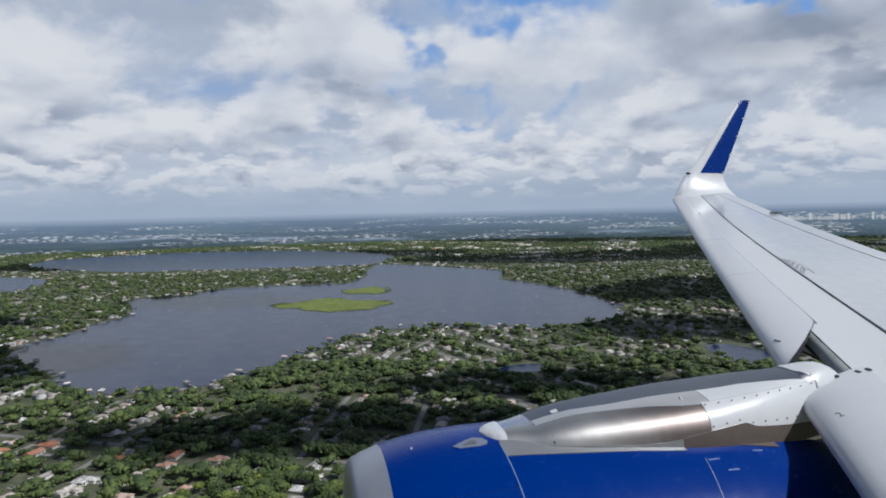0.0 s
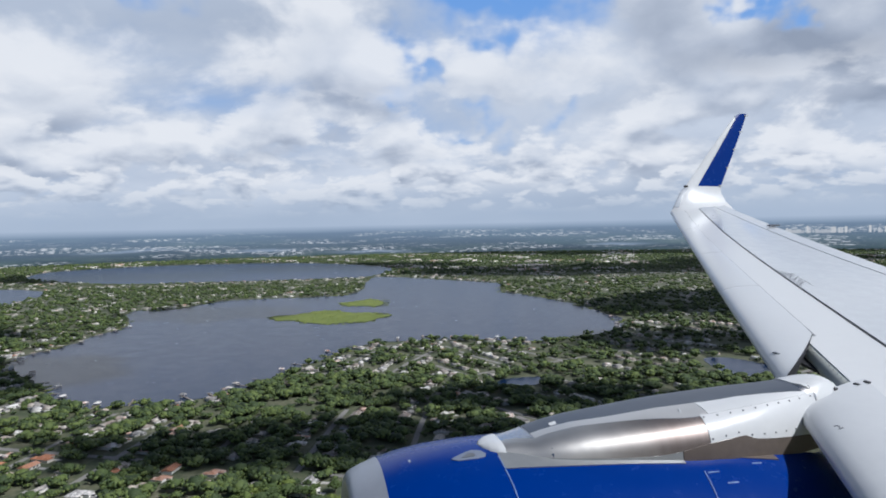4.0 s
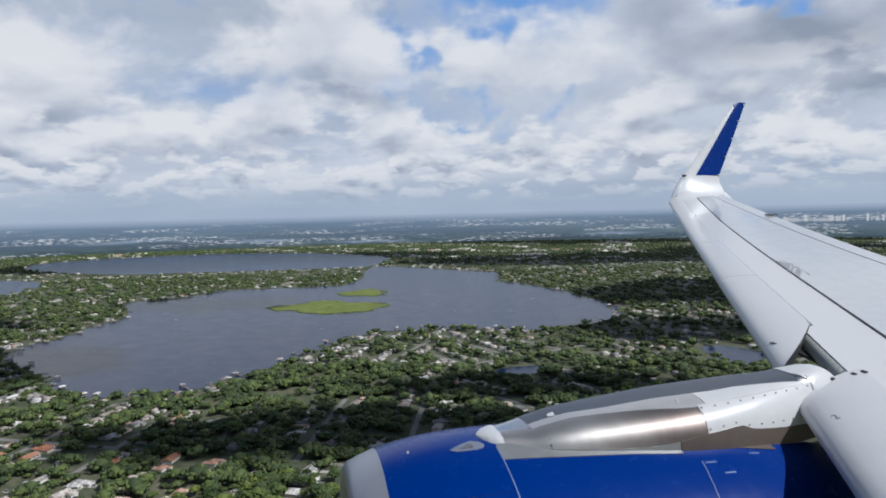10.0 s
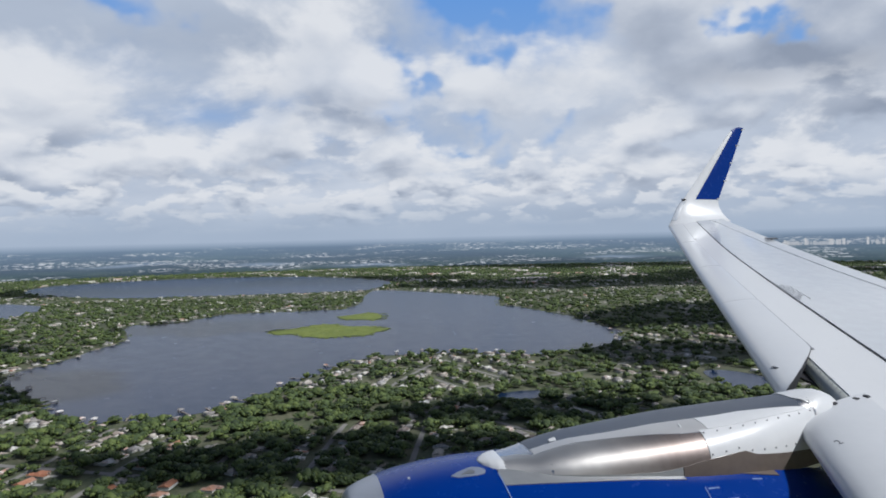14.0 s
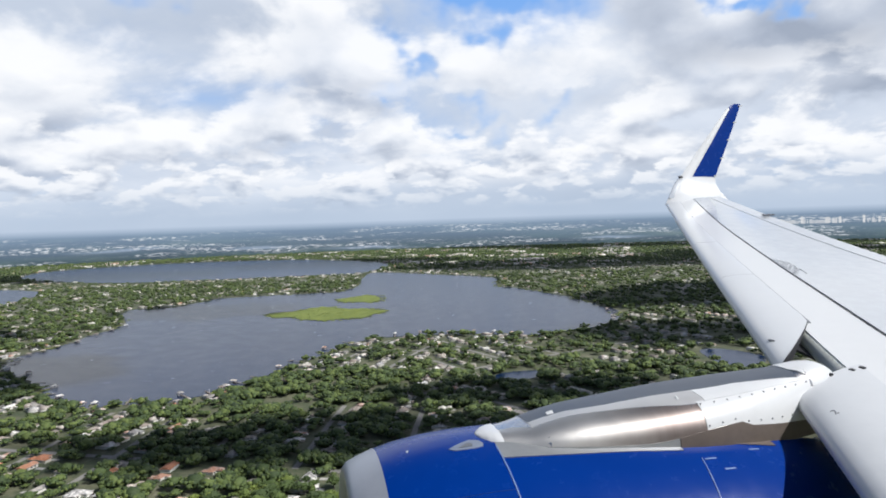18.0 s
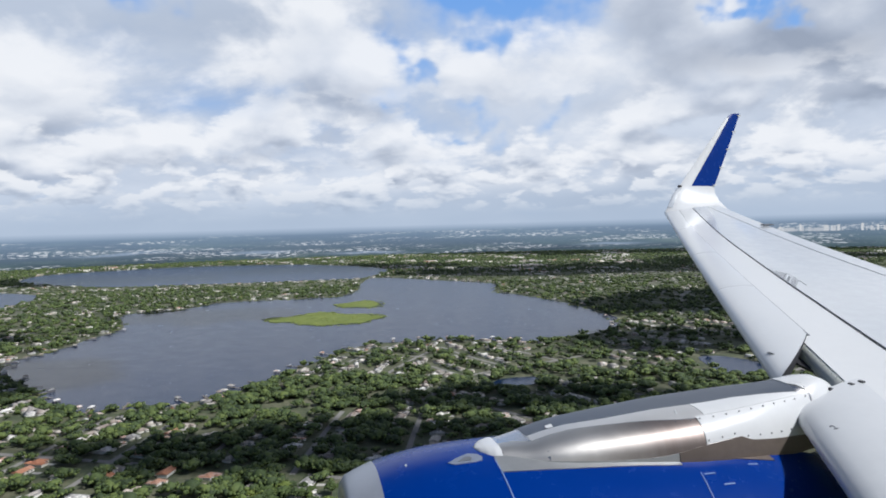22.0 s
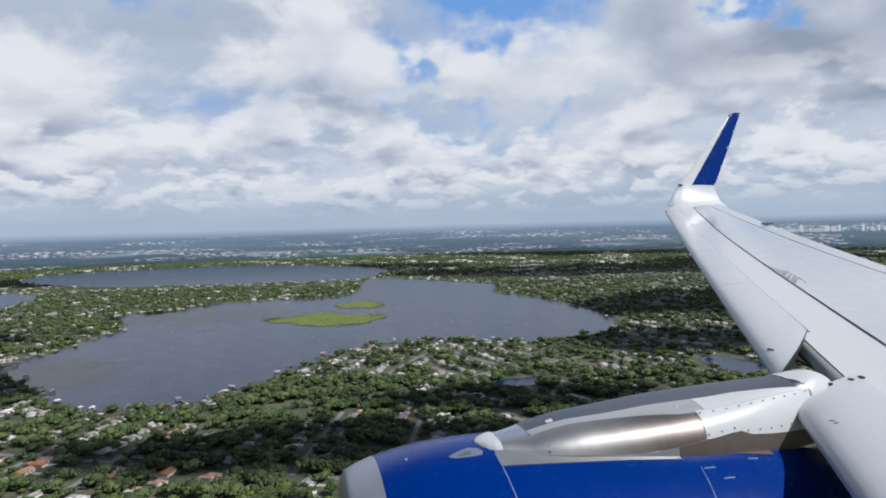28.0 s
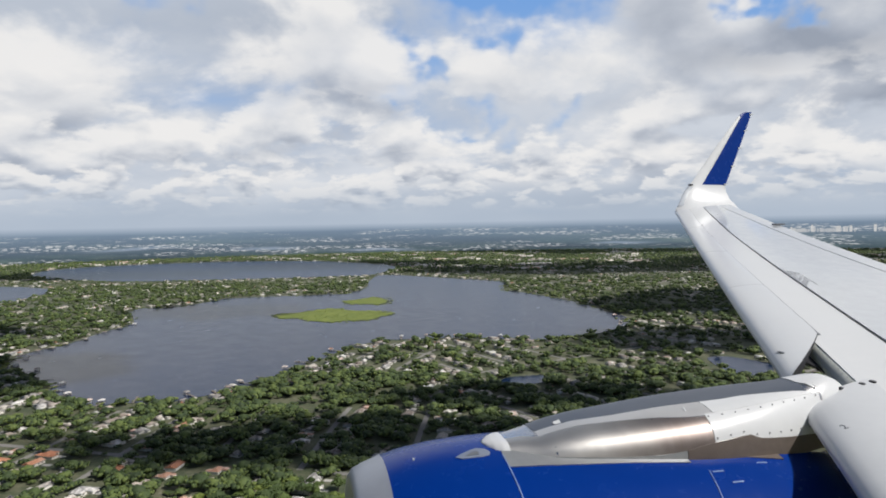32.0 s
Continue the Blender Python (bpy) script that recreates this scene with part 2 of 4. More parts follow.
def sky_backdrop():
    m = bpy.data.materials.new("glowing_sky_and_plain")
    m.use_nodes = True
    nt = m.node_tree
    nt.nodes.remove(nt.nodes["Principled BSDF"])
    d = node(nt, "VectorMath", op="NORMALIZE", i0=node(nt, "TexCoord").outputs["Object"]).outputs[0]
    xyz = node(nt, "SeparateXYZ", i0=d)
    x, y, z = xyz.outputs
    az = math_node(nt, "ARCTAN2", x, y)
    el = math_node(nt, "ARCSINE", z)

    def puffs(scale, squash, lift, detail, rough, seed):
        v = node(nt, "CombineXYZ", X=x, Y=math_node(nt, "ADD", y, seed), Z=math_node(nt, "MULTIPLY", math_node(nt, "ADD", z, lift), squash)).outputs[0]
        return node(nt, "TexNoise", Vector=v, Scale=scale, Detail=detail, Roughness=rough, Distortion=0.0).outputs[0]

    ragged_a = math_node(nt, "SUBTRACT", puffs(11.0, 1.2, 0.0, 3.0, 0.5, 20.0), 0.5)
    ragged_e = math_node(nt, "SUBTRACT", puffs(11.0, 1.2, 0.0, 3.0, 0.5, 31.0), 0.5)

    def spot(a, e, wa, we, warp=0.42):
        """1 at the middle of an opening at that azimuth and elevation (degrees), 0 outside."""
        u = math_node(nt, "DIVIDE", math_node(nt, "SUBTRACT", math_node(nt, "MULTIPLY_ADD", ragged_a, warp, az), radians(a)), radians(wa))
        w = math_node(nt, "DIVIDE", math_node(nt, "SUBTRACT", math_node(nt, "MULTIPLY_ADD", ragged_e, 0.6 * warp, el), radians(e)), radians(we))
        r = math_node(nt, "ADD", math_node(nt, "MULTIPLY", u, u), math_node(nt, "MULTIPLY", w, w))
        return math_node(nt, "POWER", 2.718, math_node(nt, "MULTIPLY", r, -1.0))

    def heaps(lift, scale, detail, seed, squash=1.7):
        """The round billows of heaped cumulus, wider than high."""
        v = node(nt, "CombineXYZ", X=x, Y=math_node(nt, "ADD", y, seed), Z=math_node(nt, "MULTIPLY", math_node(nt, "ADD", z, lift), squash)).outputs[0]
        wisp = node(nt, "TexNoise", Vector=v, Scale=scale * 3.0, Detail=3.0, Roughness=0.6).outputs[1]
        vw = node(nt, "VectorMath", op="MULTIPLY_ADD", i0=wisp, i1=(0.3 / scale, 0.3 / scale, 0.3 / scale), i2=v).outputs[0]
        vo = nt.nodes.new("ShaderNodeTexVoronoi")
        vo.feature, vo.normalize = "SMOOTH_F1", True
        nt.links.new(vw, vo.inputs["Vector"])
        for key, value in (("Scale", scale * 2.3), ("Detail", min(detail, 3.0)), ("Roughness", 0.55), ("Smoothness", 0.55)):
            vo.inputs[key].default_value = value
        return vo.outputs["Distance"]

    def deck(lift, scale, detail, seed, rough=0.54):
        """Cloud laid out on a level sheet overhead, so that it narrows towards the skyline."""
        k = math_node(nt, "DIVIDE", 1.0, math_node(nt, "ADD", z, 0.34 + lift))
        v = node(nt, "CombineXYZ", X=math_node(nt, "MULTIPLY", x, k), Y=math_node(nt, "MULTIPLY", y, k), Z=seed).outputs[0]
        return node(nt, "TexNoise", Vector=v, Scale=scale, Detail=detail, Roughness=rough, Distortion=0.2).outputs[0]

    curl = puffs(12.0, 1.3, 0.0, 4.0, 0.5, 2.2)
    broad = puffs(2.0, 3.0, 0.0, 2.0, 0.5, 9.1)
    holes = math_node(nt, "ADD", math_node(nt, "MULTIPLY", spot(4.5, 20.5, 6.0, 3.2), 0.27), math_node(nt, "MULTIPLY", spot(27.0, 16.5, 4.5, 2.2), 0.24))
    holes = math_node(nt, "ADD", holes, math_node(nt, "MULTIPLY", spot(-2.0, 13.6, 3.4, 1.7), 0.13))
    holes = math_node(nt, "ADD", holes, math_node(nt, "MULTIPLY", spot(6.0, 9.4, 3.4, 1.1), 0.13))
    holes = math_node(nt, "ADD", holes, math_node(nt, "MULTIPLY", spot(-26.0, 20.0, 4.0, 2.5), 0.16))
    holes = math_node(nt, "MULTIPLY", holes, math_node(nt, "MULTIPLY_ADD", curl, 2.0, 0.0))
    # a veil of far grey-white cloud
    veil, veil_up = deck(0.0, 1.5, 6.0, 3.1), deck(0.04, 1.5, 2.0, 3.1)
    veil_lit = math_node(nt, "MULTIPLY_ADD", math_node(nt, "SUBTRACT", veil, veil_up), 1.6, math_node(nt, "MULTIPLY_ADD", broad, -0.9, 1.0), clamp=True)
    veil_col = ramp(nt, veil_lit, (0.0, (0.42, 0.47, 0.555)), (0.5, (0.57, 0.62, 0.70)), (1.0, (0.80, 0.825, 0.865)))
    blue = ramp(nt, el, (0.0, (0.45, 0.60, 0.80)), (0.4, (0.15, 0.36, 0.78)))
    cover = node(nt, "MapRange", curve="SMOOTHSTEP", i0=math_node(nt, "SUBTRACT", veil, math_node(nt, "MULTIPLY", holes, 1.5)), i1=0.14, i2=0.50).outputs[0]
    col = mix(nt, cover, blue, veil_col)
    # nearer heaps with sunlit tops and grey bases, in three sizes
    for scale, seed, cut, full, lift, low, high in ((1.9, 1.7, 0.41, 0.55, 0.060, 5.0, 9.0), (3.8, 6.3, 0.43, 0.56, 0.030, 2.2, 5.0), (7.5, 12.9, 0.45, 0.57, 0.014, 0.8, 2.2)):
        fine, soft, up = deck(0.0, scale, 6.0, seed, 0.53), deck(0.0, scale, 2.5, seed), deck(lift, scale, 2.5, seed)
        billow = heaps(0.0, 3.6 * scale, 3.0, seed, 1.5)
        dens = math_node(nt, "SUBTRACT", math_node(nt, "MULTIPLY_ADD", math_node(nt, "SUBTRACT", 0.4, billow), 0.16, fine), holes)
        body = node(nt, "MapRange", curve="SMOOTHSTEP", i0=dens, i1=cut, i2=full).outputs[0]
        lit = math_node(nt, "MULTIPLY_ADD", math_node(nt, "SUBTRACT", soft, up), 4.2 if scale < 2 else 3.0, 0.60 if scale < 2 else 0.70)
        lit = math_node(nt, "MULTIPLY_ADD", math_node(nt, "SUBTRACT", soft, 0.52), -2.0, lit)
        lit = math_node(nt, "MULTIPLY_ADD", math_node(nt, "SUBTRACT", fine, soft), 1.3, lit)
        lit = math_node(nt, "MULTIPLY_ADD", math_node(nt, "SUBTRACT", 0.4, billow), 0.55, lit, clamp=True)
        heap_col = ramp(nt, lit, (0.0, (0.34, 0.38, 0.455)), (0.38, (0.53, 0.565, 0.63)), (0.68, (0.775, 0.785, 0.805)), (1.0, (0.95, 0.93, 0.905)))
        body = math_node(nt, "MULTIPLY", body, node(nt, "MapRange", curve="SMOOTHSTEP", i0=el, i1=radians(low), i2=radians(high)).outputs[0])
        if scale > 2:
            top = (15.0, 7.5)[scale > 5]
            body = math_node(nt, "MULTIPLY", body, node(nt, "MapRange", curve="SMOOTHSTEP", i0=el, i1=radians(top), i2=radians(0.55 * top)).outputs[0])
        col = mix(nt, math_node(nt, "MULTIPLY", body, 0.94), col, heap_col)
    haze = node(nt, "MapRange", curve="SMOOTHSTEP", i0=el, i1=radians(5.0), i2=radians(0.1), i3=0.0, i4=0.86).outputs[0]
    col = mix(nt, haze, col, (0.465, 0.54, 0.64))
    # the plain below the skyline, painted on the backdrop, streaked by woods, roofs and water
    def streaks(a, e, detail, seed):
        v = node(nt, "CombineXYZ", X=math_node(nt, "MULTIPLY", az, a), Y=math_node(nt, "MULTIPLY", el, e), Z=seed).outputs[0]
        return noise_tex(nt, v, 1.0, detail, 0.6)

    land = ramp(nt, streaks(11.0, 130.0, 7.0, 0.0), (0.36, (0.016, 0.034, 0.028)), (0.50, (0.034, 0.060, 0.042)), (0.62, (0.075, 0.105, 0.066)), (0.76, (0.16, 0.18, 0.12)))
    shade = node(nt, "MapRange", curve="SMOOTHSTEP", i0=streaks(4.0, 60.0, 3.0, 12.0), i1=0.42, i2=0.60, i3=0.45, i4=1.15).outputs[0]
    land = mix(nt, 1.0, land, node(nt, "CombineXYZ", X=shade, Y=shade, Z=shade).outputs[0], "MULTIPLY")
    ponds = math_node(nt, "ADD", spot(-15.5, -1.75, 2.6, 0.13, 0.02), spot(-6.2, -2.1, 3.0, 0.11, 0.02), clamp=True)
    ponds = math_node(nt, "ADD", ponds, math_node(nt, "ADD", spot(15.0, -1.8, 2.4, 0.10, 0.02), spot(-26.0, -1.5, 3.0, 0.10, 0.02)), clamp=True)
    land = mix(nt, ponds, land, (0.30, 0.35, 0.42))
    # haze painted in: the land's colour turns blue-grey towards the skyline
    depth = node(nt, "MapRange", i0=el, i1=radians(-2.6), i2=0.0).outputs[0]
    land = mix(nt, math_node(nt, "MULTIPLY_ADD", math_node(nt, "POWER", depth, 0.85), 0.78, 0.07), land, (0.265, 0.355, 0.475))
    # white roofs in clusters, thickest in a belt a little below the skyline
    belts = node(nt, "MapRange", curve="SMOOTHSTEP", i0=streaks(7.0, 110.0, 4.0, 5.0), i1=0.485, i2=0.60).outputs[0]
    specks = node(nt, "MapRange", curve="SMOOTHSTEP", i0=streaks(120.0, 760.0, 2.0, 8.0), i1=0.50, i2=0.60).outputs[0]
    small = node(nt, "MapRange", curve="SMOOTHSTEP", i0=streaks(330.0, 900.0, 1.0, 3.0), i1=0.66, i2=0.74).outputs[0]
    roofs = math_node(nt, "ADD", math_node(nt, "MULTIPLY", belts, specks), math_node(nt, "MULTIPLY", small, 0.25), clamp=True)
    reach = node(nt, "MapRange", curve="SMOOTHSTEP", i0=el, i1=radians(-0.15), i2=radians(-0.55), i3=0.0, i4=0.9).outputs[0]
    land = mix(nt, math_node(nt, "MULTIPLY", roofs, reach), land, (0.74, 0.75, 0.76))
    # the city's towers on the skyline, painted into the glowing backdrop
    cell = node(nt, "TexWhiteNoise", Vector=node(nt, "CombineXYZ", X=math_node(nt, "FLOOR", math_node(nt, "MULTIPLY_ADD", math_node(nt, "SINE", math_node(nt, "MULTIPLY", az, 170.0)), 1.8, math_node(nt, "MULTIPLY", az, 330.0))), Y=1.0, Z=0.0).outputs[0]).outputs[0]
    height = math_node(nt, "MULTIPLY_ADD", math_node(nt, "POWER", cell, 2.6), radians(0.40), radians(-0.90))
    near = node(nt, "MapRange", curve="SMOOTHSTEP", i0=math_node(nt, "ABSOLUTE", math_node(nt, "SUBTRACT", az, radians(31.5))), i1=radians(7.5), i2=radians(2.0)).outputs[0]
    height = math_node(nt, "MULTIPLY_ADD", near, math_node(nt, "ADD", height, radians(1.2)), radians(-1.2))
    tower = math_node(nt, "MULTIPLY", math_node(nt, "LESS_THAN", el, height), math_node(nt, "MULTIPLY", math_node(nt, "GREATER_THAN", el, radians(-1.1)), math_node(nt, "GREATER_THAN", cell, 0.35)))
    floors = math_node(nt, "MULTIPLY_ADD", streaks(400.0, 1400.0, 1.0, 17.0), 0.7, 0.55)
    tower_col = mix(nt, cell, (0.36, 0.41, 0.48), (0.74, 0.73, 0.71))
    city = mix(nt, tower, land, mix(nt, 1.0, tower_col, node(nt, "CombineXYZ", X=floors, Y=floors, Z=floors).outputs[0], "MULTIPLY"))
    land = city
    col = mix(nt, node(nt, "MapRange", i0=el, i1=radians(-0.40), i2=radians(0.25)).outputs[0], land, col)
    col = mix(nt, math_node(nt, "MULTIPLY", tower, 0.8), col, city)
    # sky, plain and towers all glow with their painted colours
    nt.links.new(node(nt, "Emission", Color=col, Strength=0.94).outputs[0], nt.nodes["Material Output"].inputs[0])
    cols, lines = 64, 30
    rings = []
    for j in range(lines + 1):
        e = radians(-3.2 + 34.2 * j / lines)
        rings.append([(FAR * math.cos(e) * math.sin(a), FAR * math.cos(e) * math.cos(a), FAR * math.sin(e))
                      for a in (radians(-50 + 97 * i / cols) for i in range(cols + 1))])
    ob = part("backdrop", grid_shell(rings, closed=False), m, None, "painted glowing backdrop of hazy plain under broken white and grey cumulus", smooth=True)
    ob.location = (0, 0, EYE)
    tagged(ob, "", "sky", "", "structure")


sky_backdrop()


def cloud_bank(cx, cy, rx, ry, seed):
    """A flat-based cumulus high overhead whose shade falls round (cx, cy) on the ground."""
    rnd = random.Random(seed)
    bm = bmesh.new()
    z = 2400.0
    ox, oy = SUN.x / SUN.z * z, SUN.y / SUN.z * z
    bmesh.ops.create_icosphere(bm, subdivisions=4, radius=1.0, matrix=pose(cx + ox, cy + oy, z) @ Matrix.Diagonal((0.92 * rx, 0.92 * ry, 0.2 * ry, 1)))
    for _ in range(44):
        a, q = rnd.uniform(0, 6.283), math.sqrt(rnd.random())
        r = rnd.uniform(0.16, 0.34) * min(rx, ry) * (1.25 - 0.5 * q)
        m = pose(cx + ox + rx * q * math.cos(a), cy + oy + ry * q * math.sin(a), z + 0.3 * r) @ Matrix.Diagonal((1.25, 1.1, 0.7, 1))
        bmesh.ops.create_icosphere(bm, subdivisions=2, radius=r, matrix=m)
    for v in bm.verts:
        v.co += noise.noise_vector(v.co * 0.02) * 26
    ob = part("cloud", bm, CLOUD, None, "white flat-based cumulus cloud drifting overhead", smooth=True)
    tagged(ob, "", "cloud", "cumulus overhead", "structure")


for i, spec in enumerate([(-120, 590, 270, 75), (-640, 900, 170, 130), (-560, 1560, 210, 130), (760, 1560, 400, 260), (-1500, 2900, 600, 250), (90, 735, 190, 55), (440, 1080, 230, 110), (-500, 3300, 650, 300), (600, 2800, 800, 330), (1700, 3200, 700, 320), (-1000, 1250, 200, 110)]):
    cloud_bank(*spec, i)

# ---- ground and lakes ----
bm = bmesh.new()
bmesh.ops.create_circle(bm, cap_ends=True, segments=96, radius=FAR - 6)
tagged(part("ground", bm, GROUND, None, "green wooded suburban plain"), "", "ground", "", "structure")


def smooth_loop(pts, wobble, seed, steps=8):
    """A closed shoreline through the plan's corners, with small bays."""
    out = []
    n = len(pts)
    for i in range(n):
        p0, p1, p2, p3 = (Vector(pts[(i + k - 1) % n]) for k in range(4))
        for k in range(steps):
            t = k / steps
            p = 0.5 * ((2 * p1) + (p2 - p0) * t + (2 * p0 - 5 * p1 + 4 * p2 - p3) * t * t + (3 * p1 - p0 - 3 * p2 + p3) * t ** 3)
            w = noise.noise_vector(Vector((p.x, p.y, seed * 50.0)) * 0.02)
            out.append(Vector((p.x + wobble * w.x, p.y + wobble * w.y)))
    return out


def inside(loop, x, y, margin=0.0):
    """Which of the points x, y lie in the loop or nearer to it than margin."""
    px, py = np.array([p.x for p in loop]), np.array([p.y for p in loop])
    qx, qy = np.roll(px, -1), np.roll(py, -1)
    hit = np.zeros(len(x), bool)
    near = np.full(len(x), 1e9)
    for a, b, c, d in zip(px, py, qx, qy):
        cross = ((b > y) != (d > y)) & (x < (c - a) * (y - b) / (d - b + 1e-9) + a)
        hit ^= cross
        if margin:
            t = np.clip(((x - a) * (c - a) + (y - b) * (d - b)) / ((c - a) ** 2 + (d - b) ** 2 + 1e-9), 0, 1)
            near = np.minimum(near, np.hypot(x - a - t * (c - a), y - b - t * (d - b)))
    return hit | (near < margin)


def flat_sheet(name, loop, z, thick, mat, label, category, kind="structure"):
    bm = bmesh.new()
    top = bm.faces.new([bm.verts.new((p.x, p.y, z)) for p in loop])
    bmesh.ops.triangulate(bm, faces=[top])
    tops = bm.faces[:]
    ext = bmesh.ops.extrude_face_region(bm, geom=tops)
    for v in ext["geom"]:
        if isinstance(v, bmesh.types.BMVert):
            v.co.z -= thick
    return tagged(part(name, bm, mat, None, label), "", category, "", kind)


# plan corners of the shores, in metres
LAKES = {
    "main": [(-276, 2607), (8, 2406), (188, 2209), (168, 1958), (245, 1810), (321, 1596), (365, 1360), (336, 1226), (163, 1096), (52, 1129), (-117, 1116), (-204, 940),
             (-246, 821), (-302, 759), (-431, 731), (-495, 793), (-609, 914), (-675, 966), (-702, 1066), (-678, 1210), (-695, 1406), (-796, 1632), (-701, 1669), (-616, 1853), (-385, 1898), (-275, 2006)],
    "far": [(-2084, 3336), (-1956, 3640), (-1504, 3900), (-802, 3800), (-282, 3240), (-302, 2676), (-445, 2586), (-935, 2526), (-1312, 2546), (-1846, 2886)],
    "west": [(-2525, 2436), (-1951, 2416), (-1705, 2407), (-1398, 2251), (-1268, 1906), (-1261, 1742), (-1250, 1570), (-1307, 1486), (-1725, 1386), (-2525, 1436)],
    "pond": [(72, 832), (123, 842), (119, 806), (66, 790)],
    "cove": [(372, 930), (410, 934), (440, 880), (392, 806), (366, 846)],
}
SHORES = {k: smooth_loop(v, 14.0 if i < 3 else 3.0, i) for i, (k, v) in enumerate(LAKES.items())}
for k, loop in SHORES.items():
    flat_sheet("water", loop, 0.5, 0.45, WATER, "dark rippled lake with wooded shores", "lake")
ISLETS = [smooth_loop([(-392, 1462), (-350, 1515), (-285, 1560), (-215, 1530), (-160, 1478), (-138, 1432), (-190, 1372), (-245, 1350), (-300, 1392), (-352, 1408)], 34.0, 7), smooth_loop([(-268, 1728), (-236, 1785), (-190, 1768), (-150, 1690), (-196, 1640), (-240, 1655)], 26.0, 8)]
for loop in ISLETS:
    flat_sheet("marsh_islet", loop, 1.3, 1.0, REED, "low yellow-green reed islet in the lake", "islet", "")


# ---- the airliner's wing, winglet, pylon and engine (x aft, y outboard, z up from the eye) ----
plane = thing("airliner", pose(0, 0, EYE, 0, 0, 13), "white airliner wing with blue winglet and blue engine in flight", "airliner")


def wing_point(s, c, h=0.0):
    """A point of the upper skin: s metres outboard, c of the chord aft, h above."""
    lead, trail = 1.893 + 0.5206 * s, 8.292 + 0.25 * s
    zl, zt = 0.0018 * s * s + 0.1261 * s - 2.362, 0.00338 * s * s + 0.1046 * s - 2.283
    return Vector((lead + c * (trail - lead), s, zl + (zt - zl) * c + h))


def chord(s):
    return 6.4 - 0.2706 * s


def spread(a, b, n):
    return [a + (b - a) * i / (n - 1) for i in range(n)]


def slat_tail(s):
    """The chord share at which the slat's tail lies; it swings aft towards the tip."""
    return 0.178 + 0.0052 * max(0.0, s - 13.0) ** 2


def slat(s0, s1, slant0, slant1, droop=0.0):
    """A drooped slat with a rounded nose and thin tail; its ends are cut on a slant."""
    prof = [(0.19, 0.0), (0.17, 0.008), (0.15, 0.012), (0.10, 0.012), (0.06, 0.0), (0.03, -0.02), (0.012, -0.05), (0.002, -0.09), (0.0, -0.135), (0.008, -0.175), (0.025, -0.18), (0.05, -0.12), (0.09, -0.045), (0.14, -0.012), (0.19, -0.006)]
    rings = []
    for k in spread(0.0, 1.0, 30):
        ring = []
        for c, h in prof:
            e = c / 0.19
            a, b = s0 + slant0 * e ** 1.2, s1 + slant1 * e ** 0.6
            s = a + (b - a) * k
            tuck = 1 - 0.03 * max(0.0, 1 - (s - a) / 0.3) ** 2 * (e ** 3) * (slant0 > 0)
            ring.append(wing_point(s, c * tuck * slat_tail(s) / 0.19, h * chord(s) / 4.4 - droop * (1 - e)))
        rings.append(ring)
    return grid_shell(rings)


# four slats end to end, with open joints between them
for s0, s1, slant in ((5.63, 9.02, 1.08), (9.03, 11.56, 0.0), (11.57, 14.2, 0.0), (14.21, 16.9, 0.0)):
    part("outboard_slat", slat(s0, s1, slant, 0.0), SLAT_WHITE, plane, "white drooped slat along the leading edge", smooth=True)


def slat_end():
    rings = []
    for off in (-0.015, -0.002):
        ring = []
        for c, h in [(0.191, 0.003), (0.15, 0.014), (0.10, 0.014), (0.06, 0.002), (0.03, -0.018), (0.012, -0.048), (0.001, -0.09), (-0.001, -0.135), (0.007, -0.178), (0.025, -0.184), (0.05, -0.124), (0.09, -0.049), (0.14, -0.015), (0.191, -0.008)]:
            e = max(0.0, c / 0.19)
            s = 5.63 + 1.08 * e ** 1.2 + off
            ring.append(wing_point(s, c * (1 - 0.03 * min(1.0, e) ** 3) * slat_tail(s) / 0.19, h * chord(s) / 4.4))
        rings.append(ring)
    return grid_shell(rings)


# end rib coloured dark to stand for the shadow gap beside it
part("slat_end_rib", slat_end(), DARK, plane, "slat end rib, darkened for the shadow gap along it")
part("inboard_slat", slat(1.2, 4.98, 0.0, 0.38, 0.03), SLAT_WHITE, plane, "white drooped slat beside the engine", smooth=True)


def black_line(s):
    return float(np.interp(s, (1.2, 6.1, 8.0, 10.5, 12.5, 13.5, 14.5, 15.5, 16.4, 17.3), (0.325, 0.336, 0.344, 0.352, 0.365, 0.379, 0.405, 0.438, 0.476, 0.518)))


def spoiler_line(s):
    return float(np.interp(s, (1.2, 9.6, 11.35, 13.8, 15.5, 17.0), (0.99, 0.881, 0.858, 0.836, 0.822, 0.793)))


def skin(s0, s1, c0, c1, lift, thick, n=24, k=8):
    rings = []
    for s in spread(s0, s1, n):
        a, b = c0(s), c1(s)
        up = [wing_point(s, a + (b - a) * i / k, lift + 0.10 * math.sin(math.pi * min(1, a + (b - a) * i / k)) ** 2 * 0.4) for i in range(k + 1)]
        rings.append(up + [p - Vector((0, 0, thick)) for p in reversed(up)])
    return grid_shell(rings)


part("wing_box", skin(1.2, 16.95, lambda s: slat_tail(s) - 0.004, lambda s: 0.97, -0.075, 0.38 * 0.7), DULL_METAL, plane, "wing body under the skin panels")
part("leading_edge_panel", skin(1.2, 16.95, lambda s: 0.145, lambda s: black_line(s) - 0.0065, -0.03, 0.04), WHITE, plane, "white skin behind the slats")
part("upper_skin", skin(1.2, 16.95, lambda s: black_line(s) + 0.0065, lambda s: spoiler_line(s) - 0.0055, -0.03, 0.04), SKIN_GREY, plane, "pale grey upper wing skin")
